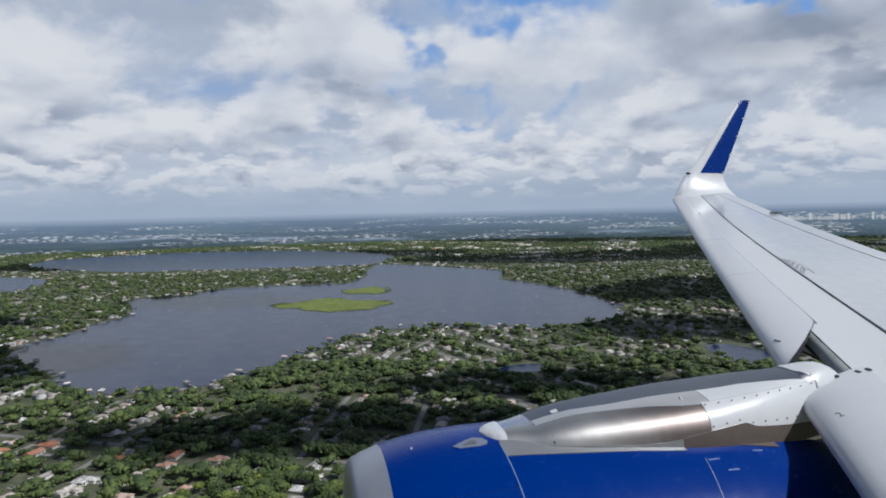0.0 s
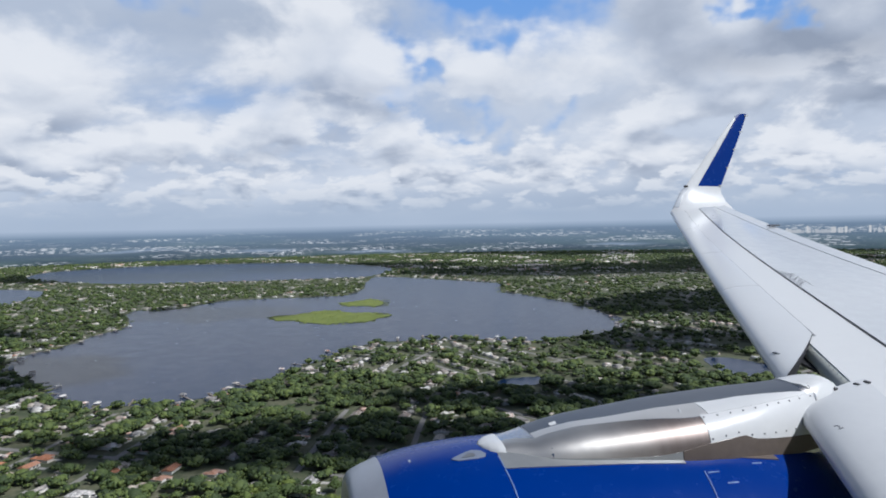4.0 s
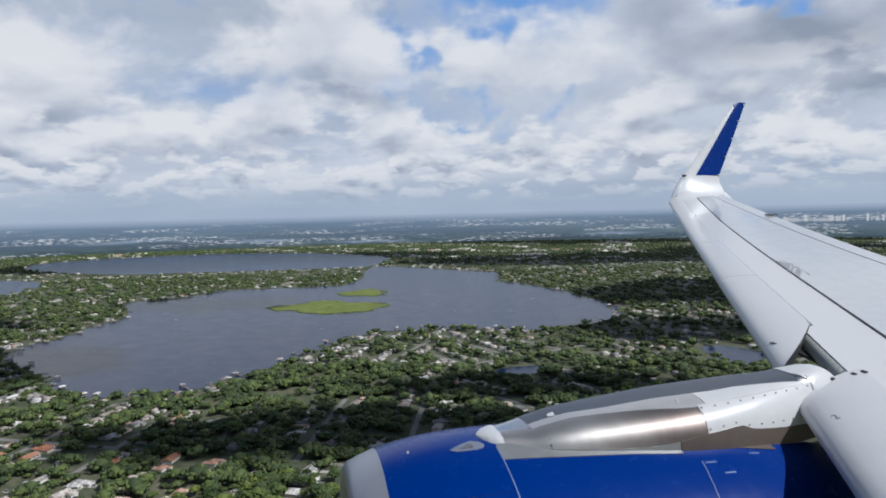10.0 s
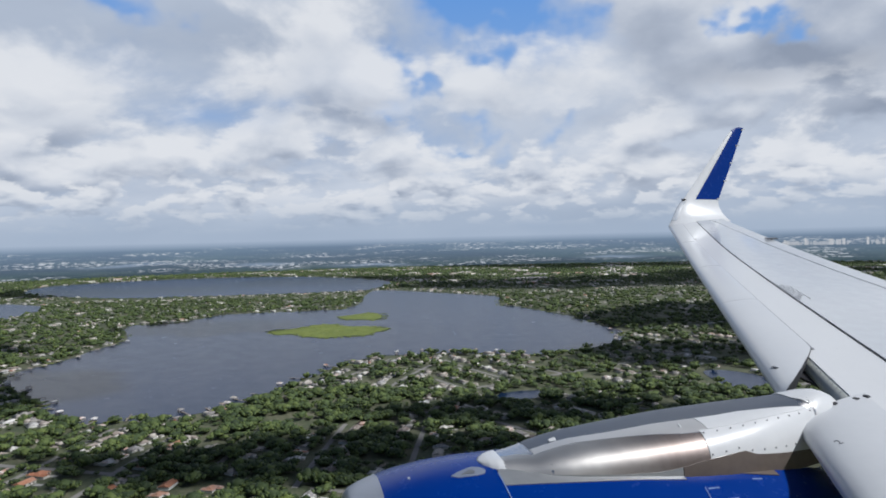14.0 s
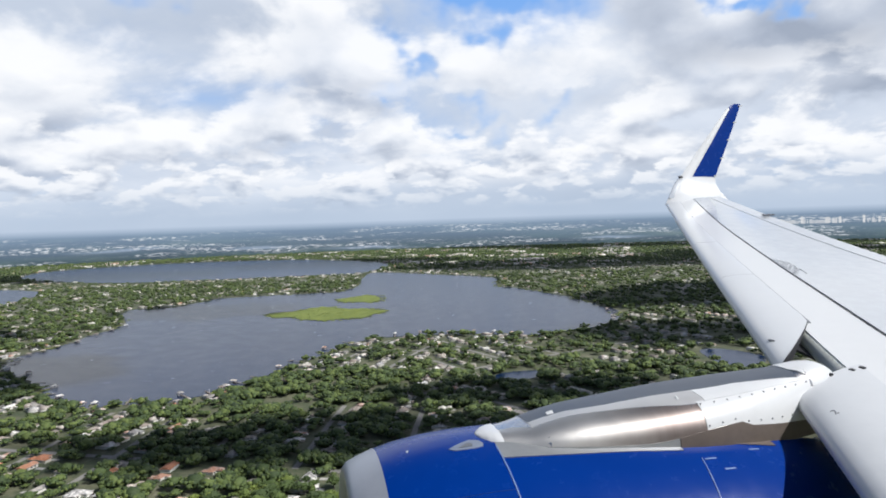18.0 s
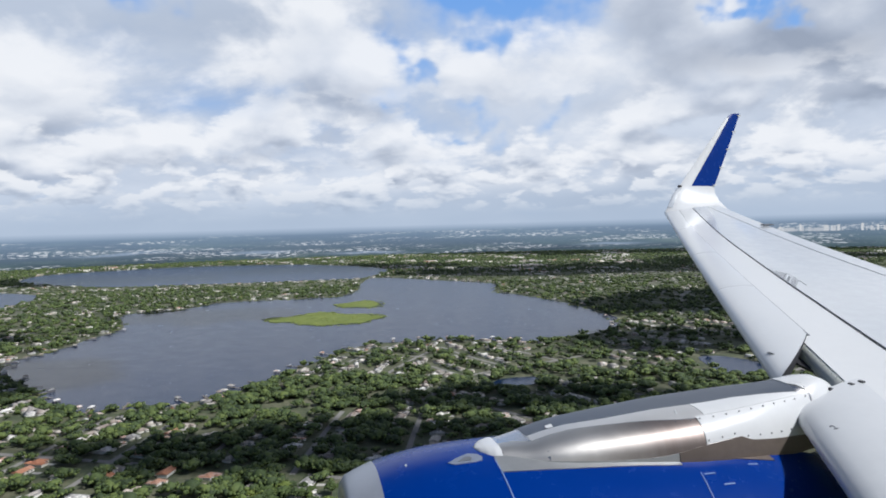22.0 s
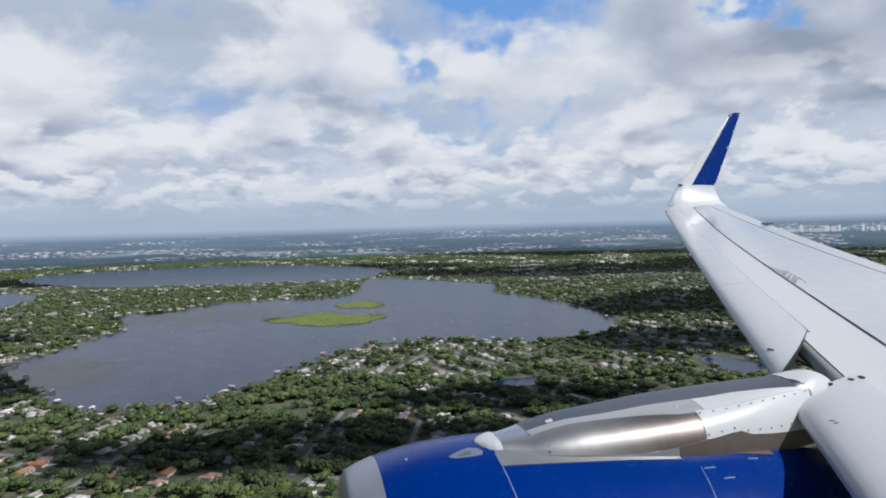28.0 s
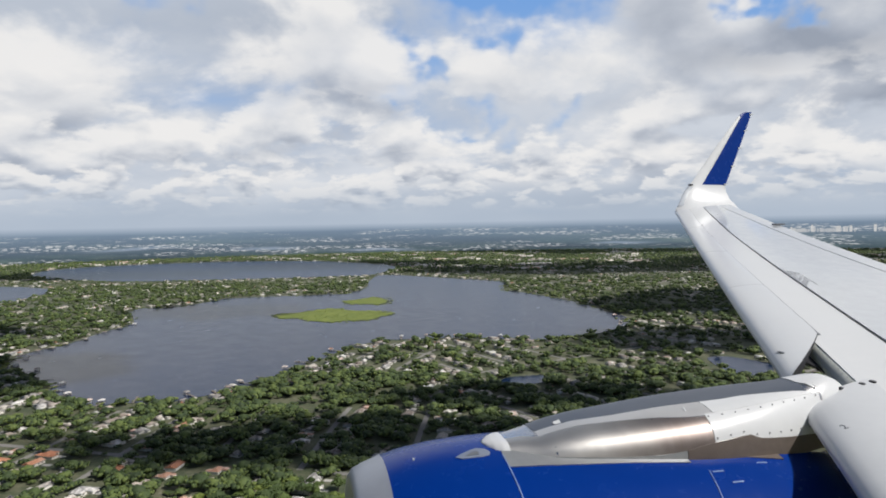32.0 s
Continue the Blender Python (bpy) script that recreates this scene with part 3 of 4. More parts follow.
part("aileron_panel", skin(1.2, 16.95, lambda s: spoiler_line(s) + 0.0055, lambda s: 1.0, -0.03, 0.04), SKIN_GREY, plane, "pale grey trailing panel")
part("skin_seal", skin(1.2, 16.9, lambda s: black_line(s) - 0.009, lambda s: black_line(s) + 0.009, -0.040, 0.03, 24, 2), DARK, plane, "black seal along the wing skin")

part("spoiler_seal", skin(1.2, 16.9, lambda s: spoiler_line(s) - 0.008, lambda s: spoiler_line(s) + 0.008, -0.037, 0.03, 24, 2), MARK, plane, "dark gap along the spoilers")
part("slat_seal", skin(6.7, 16.85, lambda s: slat_tail(s) - 0.004, lambda s: slat_tail(s) + 0.0055, -0.024, 0.03, 24, 2), SEAL_GREY, plane, "grey gap behind the slats")
# the winglet's reflection in the skin, put in as a darker grey triangle
part("tip_panel", skin(13.6, 16.9, lambda s: black_line(s) + 0.0068, lambda s: max(black_line(s) + 0.008, float(np.interp(s, (13.6, 16.9), (0.388, 0.775)))), -0.026, 0.03), TIP_GREY, plane, "darker grey triangle for the winglet's reflection at the tip")


def nose_strip():
    """The bare fixed nose that shows between the two slats."""
    rings = []
    for s in spread(4.4, 6.86, 12):
        rings.append([wing_point(s, c, h) for c, h in ((0.20, -0.06), (0.152, -0.026), (0.143, -0.034), (0.134, -0.062), (0.125, -0.10), (0.123, -0.16), (0.137, -0.25), (0.20, -0.35))])
    return grid_shell(rings)


part("fixed_nose", nose_strip(), KHAKI, plane, "greenish bare metal wing nose with rivets", smooth=True)


# added dark sheet that stands for the shade inside the slat gap
part("slat_cavity", skin(5.9, 6.9, lambda s: 0.132 - 0.09 * max(0.0, s - 5.9), lambda s: 0.138, -0.16, 0.03, 12, 3), DARK, plane, "dark sheet for the shade between slat and wing nose")


def winglet():
    st = [(16.85, 0.27, 10.68, 12.78), (17.0, 0.38, 10.84, 12.82), (17.12, 0.56, 11.03, 12.70), (17.24, 0.80, 11.22, 12.64), (17.3, 1.03, 11.45, 12.645), (17.5, 2.1, 12.41, 13.255), (17.68, 3.12, 13.35, 13.80), (17.70, 3.22, 13.47, 13.85), (17.71, 3.29, 13.65, 13.88)]
    rings = []
    for s, u, a, b in st:
        t = 0.055 * (b - a)
        cs = spread(0.0, 1.0, 7)
        th = [t * math.sqrt(max(0.0, c)) * (1.02 - c) * 2.2 for c in cs]
        near = [(a + (b - a) * c, s - h, u + h * 0.3) for c, h in zip(cs, th)]
        far = [(a + (b - a) * c, s + h + 0.004, u - h * 0.3) for c, h in zip(cs, th)]
        rings.append(near + far[::-1])
    return grid_shell(rings)


wl = part("winglet", winglet(), WHITE, plane, "white blended winglet with a blue face", smooth=True)


def blue_face():
    rings = []
    for k, (s, u, a, b) in enumerate([(17.3, 1.02, 11.45, 12.645), (17.5, 2.1, 12.41, 13.255), (17.68, 3.12, 13.35, 13.80), (17.70, 3.22, 13.47, 13.85), (17.71, 3.30, 13.63, 13.89)]):
        f0 = (0.32, 0.32, 0.24, -0.02, -0.02)[k]
        cs = spread(f0, 1.01, 8)
        t = 0.055 * (b - a)
        th = [t * math.sqrt(max(0.0, c)) * max(0.02, 1.02 - c) * 2.2 + 0.006 for c in cs]
        near = [(a + (b - a) * c, s - h, u + h * 0.3) for c, h in zip(cs, th)]
        far = [(a + (b - a) * c, s + h, u - h * 0.3) for c, h in zip(cs, th)]
        rings.append(near + far[::-1])
    return grid_shell(rings)


part("blue_face", blue_face(), BLUE, wl, "deep blue winglet panel", smooth=True)


def tip_cap():
    """The bare metal cap at the foot of the winglet's leading edge."""
    rings = []
    for s, u, a, b in ((17.0, 0.40, 10.86, 11.50), (17.12, 0.56, 11.02, 11.60), (17.24, 0.80, 11.21, 11.66), (17.29, 0.97, 11.37, 11.68)):
        cs = spread(0.0, 1.0, 6)
        near = [(a + (b - a) * c - 0.006, s - 0.012 - 0.05 * math.sqrt(c) * (1 - 0.35 * c), u + 0.004) for c in cs]
        far = [(x, s + 0.01, u) for x, _, _ in near]
        rings.append(near + far[::-1])
    return grid_shell(rings)


part("tip_cap", tip_cap(), TIP_GREY, wl, "bare metal cap at the winglet foot", smooth=True)
bm = bmesh.new()
bmesh.ops.create_icosphere(bm, subdivisions=2, radius=1.0, matrix=Matrix.Translation((11.47, 17.29, 1.035)) @ Matrix.Diagonal((0.085, 0.04, 0.035, 1)) @ pose(0, 0, 0, 0, -30, 0))
part("position_light", bm, DARK, wl, "small dark position light housing", smooth=True)

AXIS_S, AXIS_U = 4.75, -3.05


def revolve(profile, n=72):
    return [[Vector((a, AXIS_S + r * math.sin(6.28319 * i / n), AXIS_U + r * math.cos(6.28319 * i / n))) for i in range(n)] for a, r in profile]


cowl = part("engine_cowl", grid_shell(revolve([(0.58, 1.262), (0.74, 1.30), (0.98, 1.335), (1.25, 1.352), (1.6, 1.355), (2.4, 1.35), (3.1, 1.325), (3.6, 1.27), (4.1, 1.15), (4.6, 0.98), (5.2, 0.86)])), BLUE, plane, "glossy blue engine cowl", smooth=True)
part("intake_lip", grid_shell(revolve([(0.95, 0.98), (0.5, 1.0), (0.38, 1.03), (0.33, 1.09), (0.335, 1.14), (0.37, 1.185), (0.45, 1.22), (0.58, 1.264), (0.60, 1.22), (0.95, 1.1)]), caps=False), LIP, cowl, "bare grey metal intake lip", smooth=True)
part("intake_duct", grid_shell(revolve([(0.94, 0.985), (1.6, 0.96), (1.62, 0.1)]), caps=False), DARK, cowl, "dark intake duct", smooth=True)


def pylon_rim(a, f, w, top, base):
    """Across and up of the humped cross-section at half a turn times f; it squares off behind the nose."""
    power = 4.2 - 0.8 * min(1.0, max(0.0, (a - 1.5) / 0.6))
    x, y = math.cos(math.pi * f), math.sin(math.pi * f)
    r = 1 / (abs(x) ** power + abs(y) ** power) ** (1 / power)
    return AXIS_S - w * x * r, base + (top - base) * y * r


def pylon_ring(a, w, top, base, n=28):
    return [Vector((a, *pylon_rim(a, i / n, w, top, base))) for i in range(n + 1)]


def pylon_at(a):
    ts = [(1.335, 0.04, -1.70), (1.351, 0.10, -1.69), (1.397, 0.165, -1.675), (1.453, 0.21, -1.668), (1.535, 0.24, -1.668), (1.615, 0.275, -1.66), (1.718, 0.31, -1.643), (1.827, 0.355, -1.618), (2.067, 0.40, -1.572), (2.4, 0.44, -1.542), (2.836, 0.475, -1.505), (3.086, 0.485, -1.486), (3.336, 0.46, -1.471), (3.619, 0.42, -1.45), (3.891, 0.34, -1.431), (4.044, 0.29, -1.42), (4.152, 0.265, -1.403), (4.325, 0.225, -1.382), (4.425, 0.19, -1.384), (4.525, 0.14, -1.432), (4.6, 0.09, -1.488), (4.67, 0.04, -1.558)]
    for p, q in zip(ts, ts[1:]):
        if a <= q[0]:
            k = (a - p[0]) / (q[0] - p[0])
            return tuple(p[i] + (q[i] - p[i]) * k for i in (1, 2))
    return ts[-1][1:]


def pylon(a0, a1, n, grow=0.0, base=-1.95):
    rings = []
    for a in spread(a0, a1, n):
        w, top = pylon_at(a)
        rings.append(pylon_ring(a, w + grow, top + grow, base))
    return grid_shell(rings)


py = part("pylon", pylon(1.50, 4.67, 60), SILVER, plane, "bare polished metal engine pylon fairing", smooth=True)
part("nose_cone", pylon(1.335, 1.50, 16, 0.008), WHITE, py, "white pylon nose cone", smooth=True)


def pylon_panel(a0, a1, f0, f1, grow, base=-1.95):
    """A thin plate on the near flank or top of the pylon; f runs from the flank's foot (0) over the ridge (half a turn is 1)."""
    rings = []
    for a in spread(a0, a1, 14):
        w, top = pylon_at(a)
        ring = []
        for g in (grow, -0.01):
            pts = []
            for i in range(9):
                pts.append(Vector((a, *pylon_rim(a, f0(a) + (f1(a) - f0(a)) * i / 8, w + g, top + g, base))))
            ring += pts if g > 0 else pts[::-1]
        rings.append(ring)
    return grid_shell(rings)


def strip_top(a):
    return float(np.interp(a, (1.48, 1.51, 1.61, 1.74, 1.99, 2.28, 2.62, 2.82, 3.01, 3.36, 3.41, 3.81, 4.3), (0.265, 0.25, 0.225, 0.20, 0.17, 0.147, 0.135, 0.145, 0.162, 0.172, 0.15, 0.115, 0.08)))


def crease(a):
    return float(np.interp(a, (1.72, 1.85, 2.0, 2.22, 2.64, 2.88, 3.1, 3.45, 3.7, 4.0, 4.23), (0.365, 0.38, 0.385, 0.37, 0.335, 0.302, 0.29, 0.287, 0.284, 0.272, 0.262)))


def deck_edge(a):
    return float(np.interp(a, (1.74, 1.9, 2.05, 2.36, 2.79, 3.0, 3.24, 3.52, 3.76, 4.02, 4.2), (0.47, 0.48, 0.47, 0.445, 0.445, 0.43, 0.412, 0.405, 0.37, 0.325, 0.28)))


# this plate carries the top's mirrored sky as a dark grey colour
part("deck_panel", pylon_panel(1.745, 4.10, lambda a: deck_edge(a), lambda a: 0.80, 0.003), DECK_GREY, py, "pylon top in dark grey for the sky it mirrors", smooth=True)
# the flank's dark reflection is in this plate's colour
part("flank_skin", pylon_panel(1.505, 3.035, lambda a: strip_top(a) + 0.001, lambda a: crease(a) - 0.002 if a > 1.74 else 0.45, 0.003), FLANK_METAL, py, "bare metal flank with its brown reflection painted in towards the rear", smooth=True)
# strip lightened to stand for the sun's sheen along the shoulder
part("shoulder_skin", pylon_panel(1.745, 3.115, lambda a: crease(a) + 0.003, lambda a: deck_edge(a) - 0.003, 0.003), SHOULDER, py, "bare metal shoulder strip, paler for its sunlit sheen", smooth=True)
part("flank_panel", pylon_panel(3.04, 4.20, lambda a: strip_top(a) + 0.002, lambda a: crease(a) + 0.012, 0.005), WHITE, py, "white painted access panel", smooth=True)
# white strip laid on where sunlit metal shines along the rear shoulder
part("shoulder_panel", pylon_panel(3.12, 4.14, lambda a: crease(a) + 0.014, lambda a: deck_edge(a) - 0.003, 0.004), WHITE, py, "white strip for the sunlit sheen on the rear shoulder", smooth=True)
part("tail_fairing", pylon_panel(4.10, 4.68, lambda a: 0.15 if a > 4.2 else 0.262 + (4.22 - a) * 1.3, lambda a: 0.8, 0.008), WHITE, py, "white fairing where pylon meets wing", smooth=True)
part("foot_flange", pylon_panel(1.50, 2.80, lambda a: 0.02, strip_top, 0.006), FLANGE, py, "grey metal flange along the foot", smooth=True)
part("foot_strip", pylon_panel(2.805, 4.25, lambda a: 0.02, strip_top, 0.008), DULL_METAL, py, "dull brown metal strip along the foot", smooth=True)
part("panel_joint", pylon_panel(1.74, 3.03, crease, lambda a: crease(a) + 0.0025, 0.0015), LIP, py, smooth=True)
part("panel_joint", pylon_panel(1.735, 1.741, strip_top, lambda a: 0.7, 0.0015), LIP, py, smooth=True)


def flank_point(a, f, grow=0.012):
    w, top = pylon_at(a)
    return Vector((a, *pylon_rim(a, f, w + grow, top + grow, -1.95)))


def stud(p, r):
    bm = bmesh.new()
    bmesh.ops.create_icosphere(bm, subdivisions=1, radius=r, matrix=Matrix.Translation(p))
    return bm


for a in spread(3.06, 4.16, 10):
    for f in (crease(a) - 0.006, strip_top(a) + 0.018 + 0.03 * max(0.0, a - 3.41)):
        part("fastener", stud(flank_point(a, f, 0.006), 0.0075), MARK, py)
for a in spread(2.62, 2.98, 4):
    part("fastener", stud(flank_point(a, crease(a) - 0.012, 0.003), 0.006), MARK, py)
part("step_plate", box((0, 0, 0), (0.055, 0.04, 0.010), Matrix.Translation(flank_point(1.95, 0.50, 0.004)) @ pose(0, 0, 0, 25, -14, 0)), WHITE, py, "small white plate")
part("step_mark", box((0, 0, 0), (0.012, 0.055, 0.010), Matrix.Translation(flank_point(2.93, 0.352, 0.003)) @ pose(0, 0, 0, 35, -8, -12)), WHITE, py)


def cowl_radius(a):
    ts = [(0.58, 1.262), (0.74, 1.30), (0.98, 1.335), (1.25, 1.352), (1.6, 1.355), (2.4, 1.35), (3.1, 1.325), (3.6, 1.27)]
    for p, q in zip(ts, ts[1:]):
        if a <= q[0]:
            return p[1] + (q[1] - p[1]) * (a - p[0]) / (q[0] - p[0])
    return 1.27


def cowl_patch(outline, lift):
    """A thin plate on the cowl; outline in metres aft and degrees down its near side."""
    bm = bmesh.new()
    lo, hi = [], []
    for a, deg in outline:
        for r, lst in ((cowl_radius(a) - 0.01, lo), (cowl_radius(a) + lift, hi)):
            lst.append(bm.verts.new((a, AXIS_S - r * math.sin(radians(deg)), AXIS_U + r * math.cos(radians(deg)))))
    bm.faces.new(hi), bm.faces.new(lo[::-1])
    for i in range(len(lo)):
        j = (i + 1) % len(lo)
        bm.faces.new((lo[i], lo[j], hi[j], hi[i]))
    return bm


def seam(a0, d0, a1, d1, w=0.004, n=16):
    bm = bmesh.new()
    k = spread(0, 1, n)
    flat = abs(a1 - a0) > 0.5
    up = [(a0 + (a1 - a0) * t + (0 if flat else w), d0 + (d1 - d0) * t - (math.degrees(w / 1.35) if flat else 0)) for t in k]
    dn = [(a0 + (a1 - a0) * t - (0 if flat else w), d0 + (d1 - d0) * t + (math.degrees(w / 1.35) if flat else 0)) for t in k]
    bm.free()
    rings = []
    for (a, d), (b, e) in zip(up, dn):
        ring = []
        for q, g, r in ((a, d, 0.004), (b, e, 0.004), (b, e, -0.01), (a, d, -0.01)):
            rr = cowl_radius(q) + r
            ring.append(Vector((q, AXIS_S - rr * math.sin(radians(g)), AXIS_U + rr * math.cos(radians(g)))))
        rings.append(ring)
    return grid_shell(rings)


def foot_edge(a0, a1, outer):
    """The turned-out edge of the foot strip lying on the cowl."""
    rings = []
    for a in spread(a0, a1, 16):
        ring = []
        for deg, lift in ((8.0, 0.006), (outer(a), 0.006), (outer(a), -0.01), (8.0, -0.01)):
            r = cowl_radius(a) + lift
            ring.append(Vector((a, AXIS_S - r * math.sin(radians(deg)), AXIS_U + r * math.cos(radians(deg)))))
        rings.append(ring)
    return grid_shell(rings)


part("foot_edge", foot_edge(1.43, 2.80, lambda a: 16.6 + 4.2 * (a - 1.43)), FLANGE, py, "grey metal edge on the cowl")
part("foot_edge", foot_edge(2.805, 3.62, lambda a: 19.2 + 4.0 * (a - 2.8)), DULL_METAL, py)

SEAM = material("pale_seam", [(0.12, 0.20, 0.42), (0.22, 0.30, 0.52)], 4.0, 0.5)
part("cowl_seam", seam(1.425, 9.5, 1.44, 62), SEAM, cowl, "pale seam round the cowl")
part("cowl_seam", seam(2.90, 26, 2.78, 62, 0.003), SEAM, cowl, "pale seam round the cowl")
part("cowl_seam", seam(0.95, 29.2, 1.43, 29.2, 0.004), SEAM, cowl, "pale seam along the cowl")
part("drain_recess", cowl_patch([(1.075, 8.0), (1.13, 6.3), (1.20, 4.8), (1.255, 4.0), (1.32, 5.2), (1.345, 7.4), (1.33, 9.2), (1.26, 9.9), (1.12, 9.4)], 0.006), VENT_GREY, cowl, "grey teardrop vent recess")
part("vent_hole", cowl_patch([(1.15, 8.2), (1.22, 6.0), (1.25, 6.2), (1.262, 7.4), (1.25, 8.4)], 0.008), MARK, cowl, "dark vent opening")
for a, d in ((2.92, 26.5), (3.35, 23.6), (3.02, 31.0)):
    part("cowl_latch", cowl_patch([(a, d), (a + 0.09, d), (a + 0.09, d + 0.5), (a, d + 0.5)], 0.004), SEAM, cowl, "pale cowl latch")
part("white_dot", cowl_patch([(0.78, 2.2), (0.793, 2.2), (0.793, 3.4), (0.78, 3.4)], 0.004), WHITE, cowl)

for o in (cowl, *cowl.children_recursive, py, *py.children_recursive):
    o.data.transform(Matrix.Scale(1.12, 4))

# markings and fittings on the wing
for k in range(4):
    s1 = 8.86 + 0.10 * (k % 3)
    while s1 < 9.86 - 0.06 * k:
        s2 = s1 + random.uniform(0.05, 0.22)
        ring = [[wing_point(s, c, h) for c, h in ((0.364 + 0.016 * k, 0.012), (0.370 + 0.016 * k, 0.012), (0.370 + 0.016 * k, -0.03), (0.364 + 0.016 * k, -0.03))] for s in spread(s1, s2, 3)]
        part("lettering_bar", grid_shell(ring), STENCIL, plane, "grey unreadable lettering")
        s1 = s2 + random.uniform(0.04, 0.09)
for s, c, w in ((5.235, 0.144, 0.05), (5.265, 0.172, 0.055), (5.19, 0.088, 0.045)):
    part("latch_recess", box((0, 0, 0), (0.05, 0.9 * w, 0.03), Matrix.Translation(wing_point(s, c, 0.0)) @ pose(0, 0, 0, 8, 0, 20)), DARK, plane, "dark latch recess")
for s, c in ((14.55, 0.205), (13.13, 0.176), (9.83, 0.170), (8.93, 0.170), (15.9, 0.22)):
    part("slat_mark", box((0, 0, 0), (0.05, 0.045, 0.008), Matrix.Translation(wing_point(s, c, -0.009)) @ pose(0, 0, 0, 7, 2, 25)), MARK, plane)


def numeral(text, s, c, size, turn, drop=0.0):
    cu = bpy.data.curves.new("numeral", "FONT")
    cu.body, cu.size, cu.extrude = text, size, 0.003
    tmp = bpy.data.objects.new("numeral", cu)
    me = bpy.data.meshes.new_from_object(tmp)
    bpy.data.objects.remove(tmp)
    me.transform(Matrix.Translation(wing_point(s, c)) @ pose(0, 0, 0, 0, 0, turn))
    z0 = wing_point(s, c).z
    for v in me.vertices:
        q = (v.co.x - 1.893 - 0.5206 * v.co.y) / chord(v.co.y)
        rise = float(np.interp(q, (0.012, 0.03, 0.06, 0.10, 0.15), (-0.05, -0.02, 0.0, 0.012, 0.012))) * chord(v.co.y) / 4.4
        v.co.z = wing_point(v.co.y, q, rise + 0.003 - drop * (1 - q / 0.19)).z + (v.co.z - z0)
    attach("numeral", me, MARK, plane, "dark painted numeral")


part("slat_mark", box((0, 0, 0), (0.05, 0.07, 0.008), Matrix.Translation(wing_point(6.25, 0.028, -0.018)) @ pose(0, 0, 0, 8, 2, 25)), MARK, plane)
numeral("2", 4.53, 0.036, 0.10, -6, 0.03)
for s in spread(5.42, 6.6, 12):
    part("rivet", stud(wing_point(s, 0.1395, -0.040), 0.007), WHITE, plane)
for k, (s, u, b) in enumerate([(17.30, 1.05, 12.66), (17.40, 1.6, 12.975), (17.51, 2.17, 13.295), (17.61, 2.72, 13.59), (17.70, 3.24, 13.86)]):
    part("static_wick", box((b, s - 0.02, u), (0.12, 0.02, 0.035)), WHITE, wl)
part("fuel_vent", box((0, 0, 0), (0.35, 0.10, 0.03), Matrix.Translation(wing_point(14.0, 0.985, 0.0)) @ pose(0, 0, 0, 8, 0, 12)), MARK, plane)

# unseen fuselage side behind the eye, painted dark for the bare metal to mirror
rings = []
for a, r in ((-24, 0.3), (-22.5, 1.0), (-20, 1.6), (-17, 1.85), (-10, 1.88), (0, 1.88), (12, 1.88), (22, 1.88), (28, 1.3), (32, 0.5)):
    rings.append([Vector((a, -1.96 + r * math.sin(6.28319 * i / 48), -0.55 + r * math.cos(6.28319 * i / 48))) for i in range(48)])
part("fuselage", grid_shell(rings), BELLY, plane, "unseen fuselage side, darkened for its reflection in the pylon", smooth=True)


# ---- the suburbs round the lakes ----
RNG = np.random.default_rng(11)
# two districts, each with its own street grid: the grid's turn, the lot spacing and the side of the divide
DISTRICTS = [(radians(-14), 1), (radians(31), -1)]


def wet(x, y, margin):
    hit = np.zeros(len(x), bool)
    for loop in SHORES.values():
        hit |= inside(loop, x, y, margin)
    return hit


def in_view(x, y, pad=120.0):
    r = np.hypot(x, y)
    return (np.abs(x) < 0.74 * y + pad) & (r < FAR - 80) & (y > 380)


def field(x, y, size, seed):
    """Smooth patches between about 0 and 1 over the plan."""
    out = np.zeros(len(x))
    r = np.random.default_rng(seed)
    for k in range(7):
        a, f, p = r.uniform(0, 6.28), r.uniform(0.6, 1.7) / size, r.uniform(0, 6.28)
        out += np.sin((x * np.cos(a) + y * np.sin(a)) * 6.28 * f + p)
    return 0.5 + out / 7


def soup(name, base_v, base_f, x, y, z, sx, sy, sz, turn, mat, label, category, kind="stuff"):
    """Many copies of one small shape joined into a single mesh."""
    v, f = np.asarray(base_v, float), np.asarray(base_f, int)
    n, c, s = len(x), np.cos(turn)[:, None], np.sin(turn)[:, None]
    vx, vy = v[None, :, 0] * sx[:, None], v[None, :, 1] * sy[:, None]
    p = np.stack([vx * c - vy * s + x[:, None], vx * s + vy * c + y[:, None], v[None, :, 2] * sz[:, None] + z[:, None]], -1).reshape(-1, 3)
    q = (f[None] + (np.arange(n) * len(v))[:, None, None]).reshape(-1)
    me = bpy.data.meshes.new(name)
    me.vertices.add(len(p)), me.loops.add(len(q)), me.polygons.add(n * len(f))
    me.vertices.foreach_set("co", p.ravel())
    me.loops.foreach_set("vertex_index", q)
    me.polygons.foreach_set("loop_start", np.arange(n * len(f)) * f.shape[1])
    me.update(calc_edges=True)
    return tagged(attach(name, me, mat, None, label), "", category, "", kind)


def ico(level):
    bm = bmesh.new()
    bmesh.ops.create_icosphere(bm, subdivisions=level, radius=1.0)
    out = np.array([v.co[:] for v in bm.verts]), np.array([[v.index for v in f.verts] for f in bm.faces])
    bm.free()
    return out


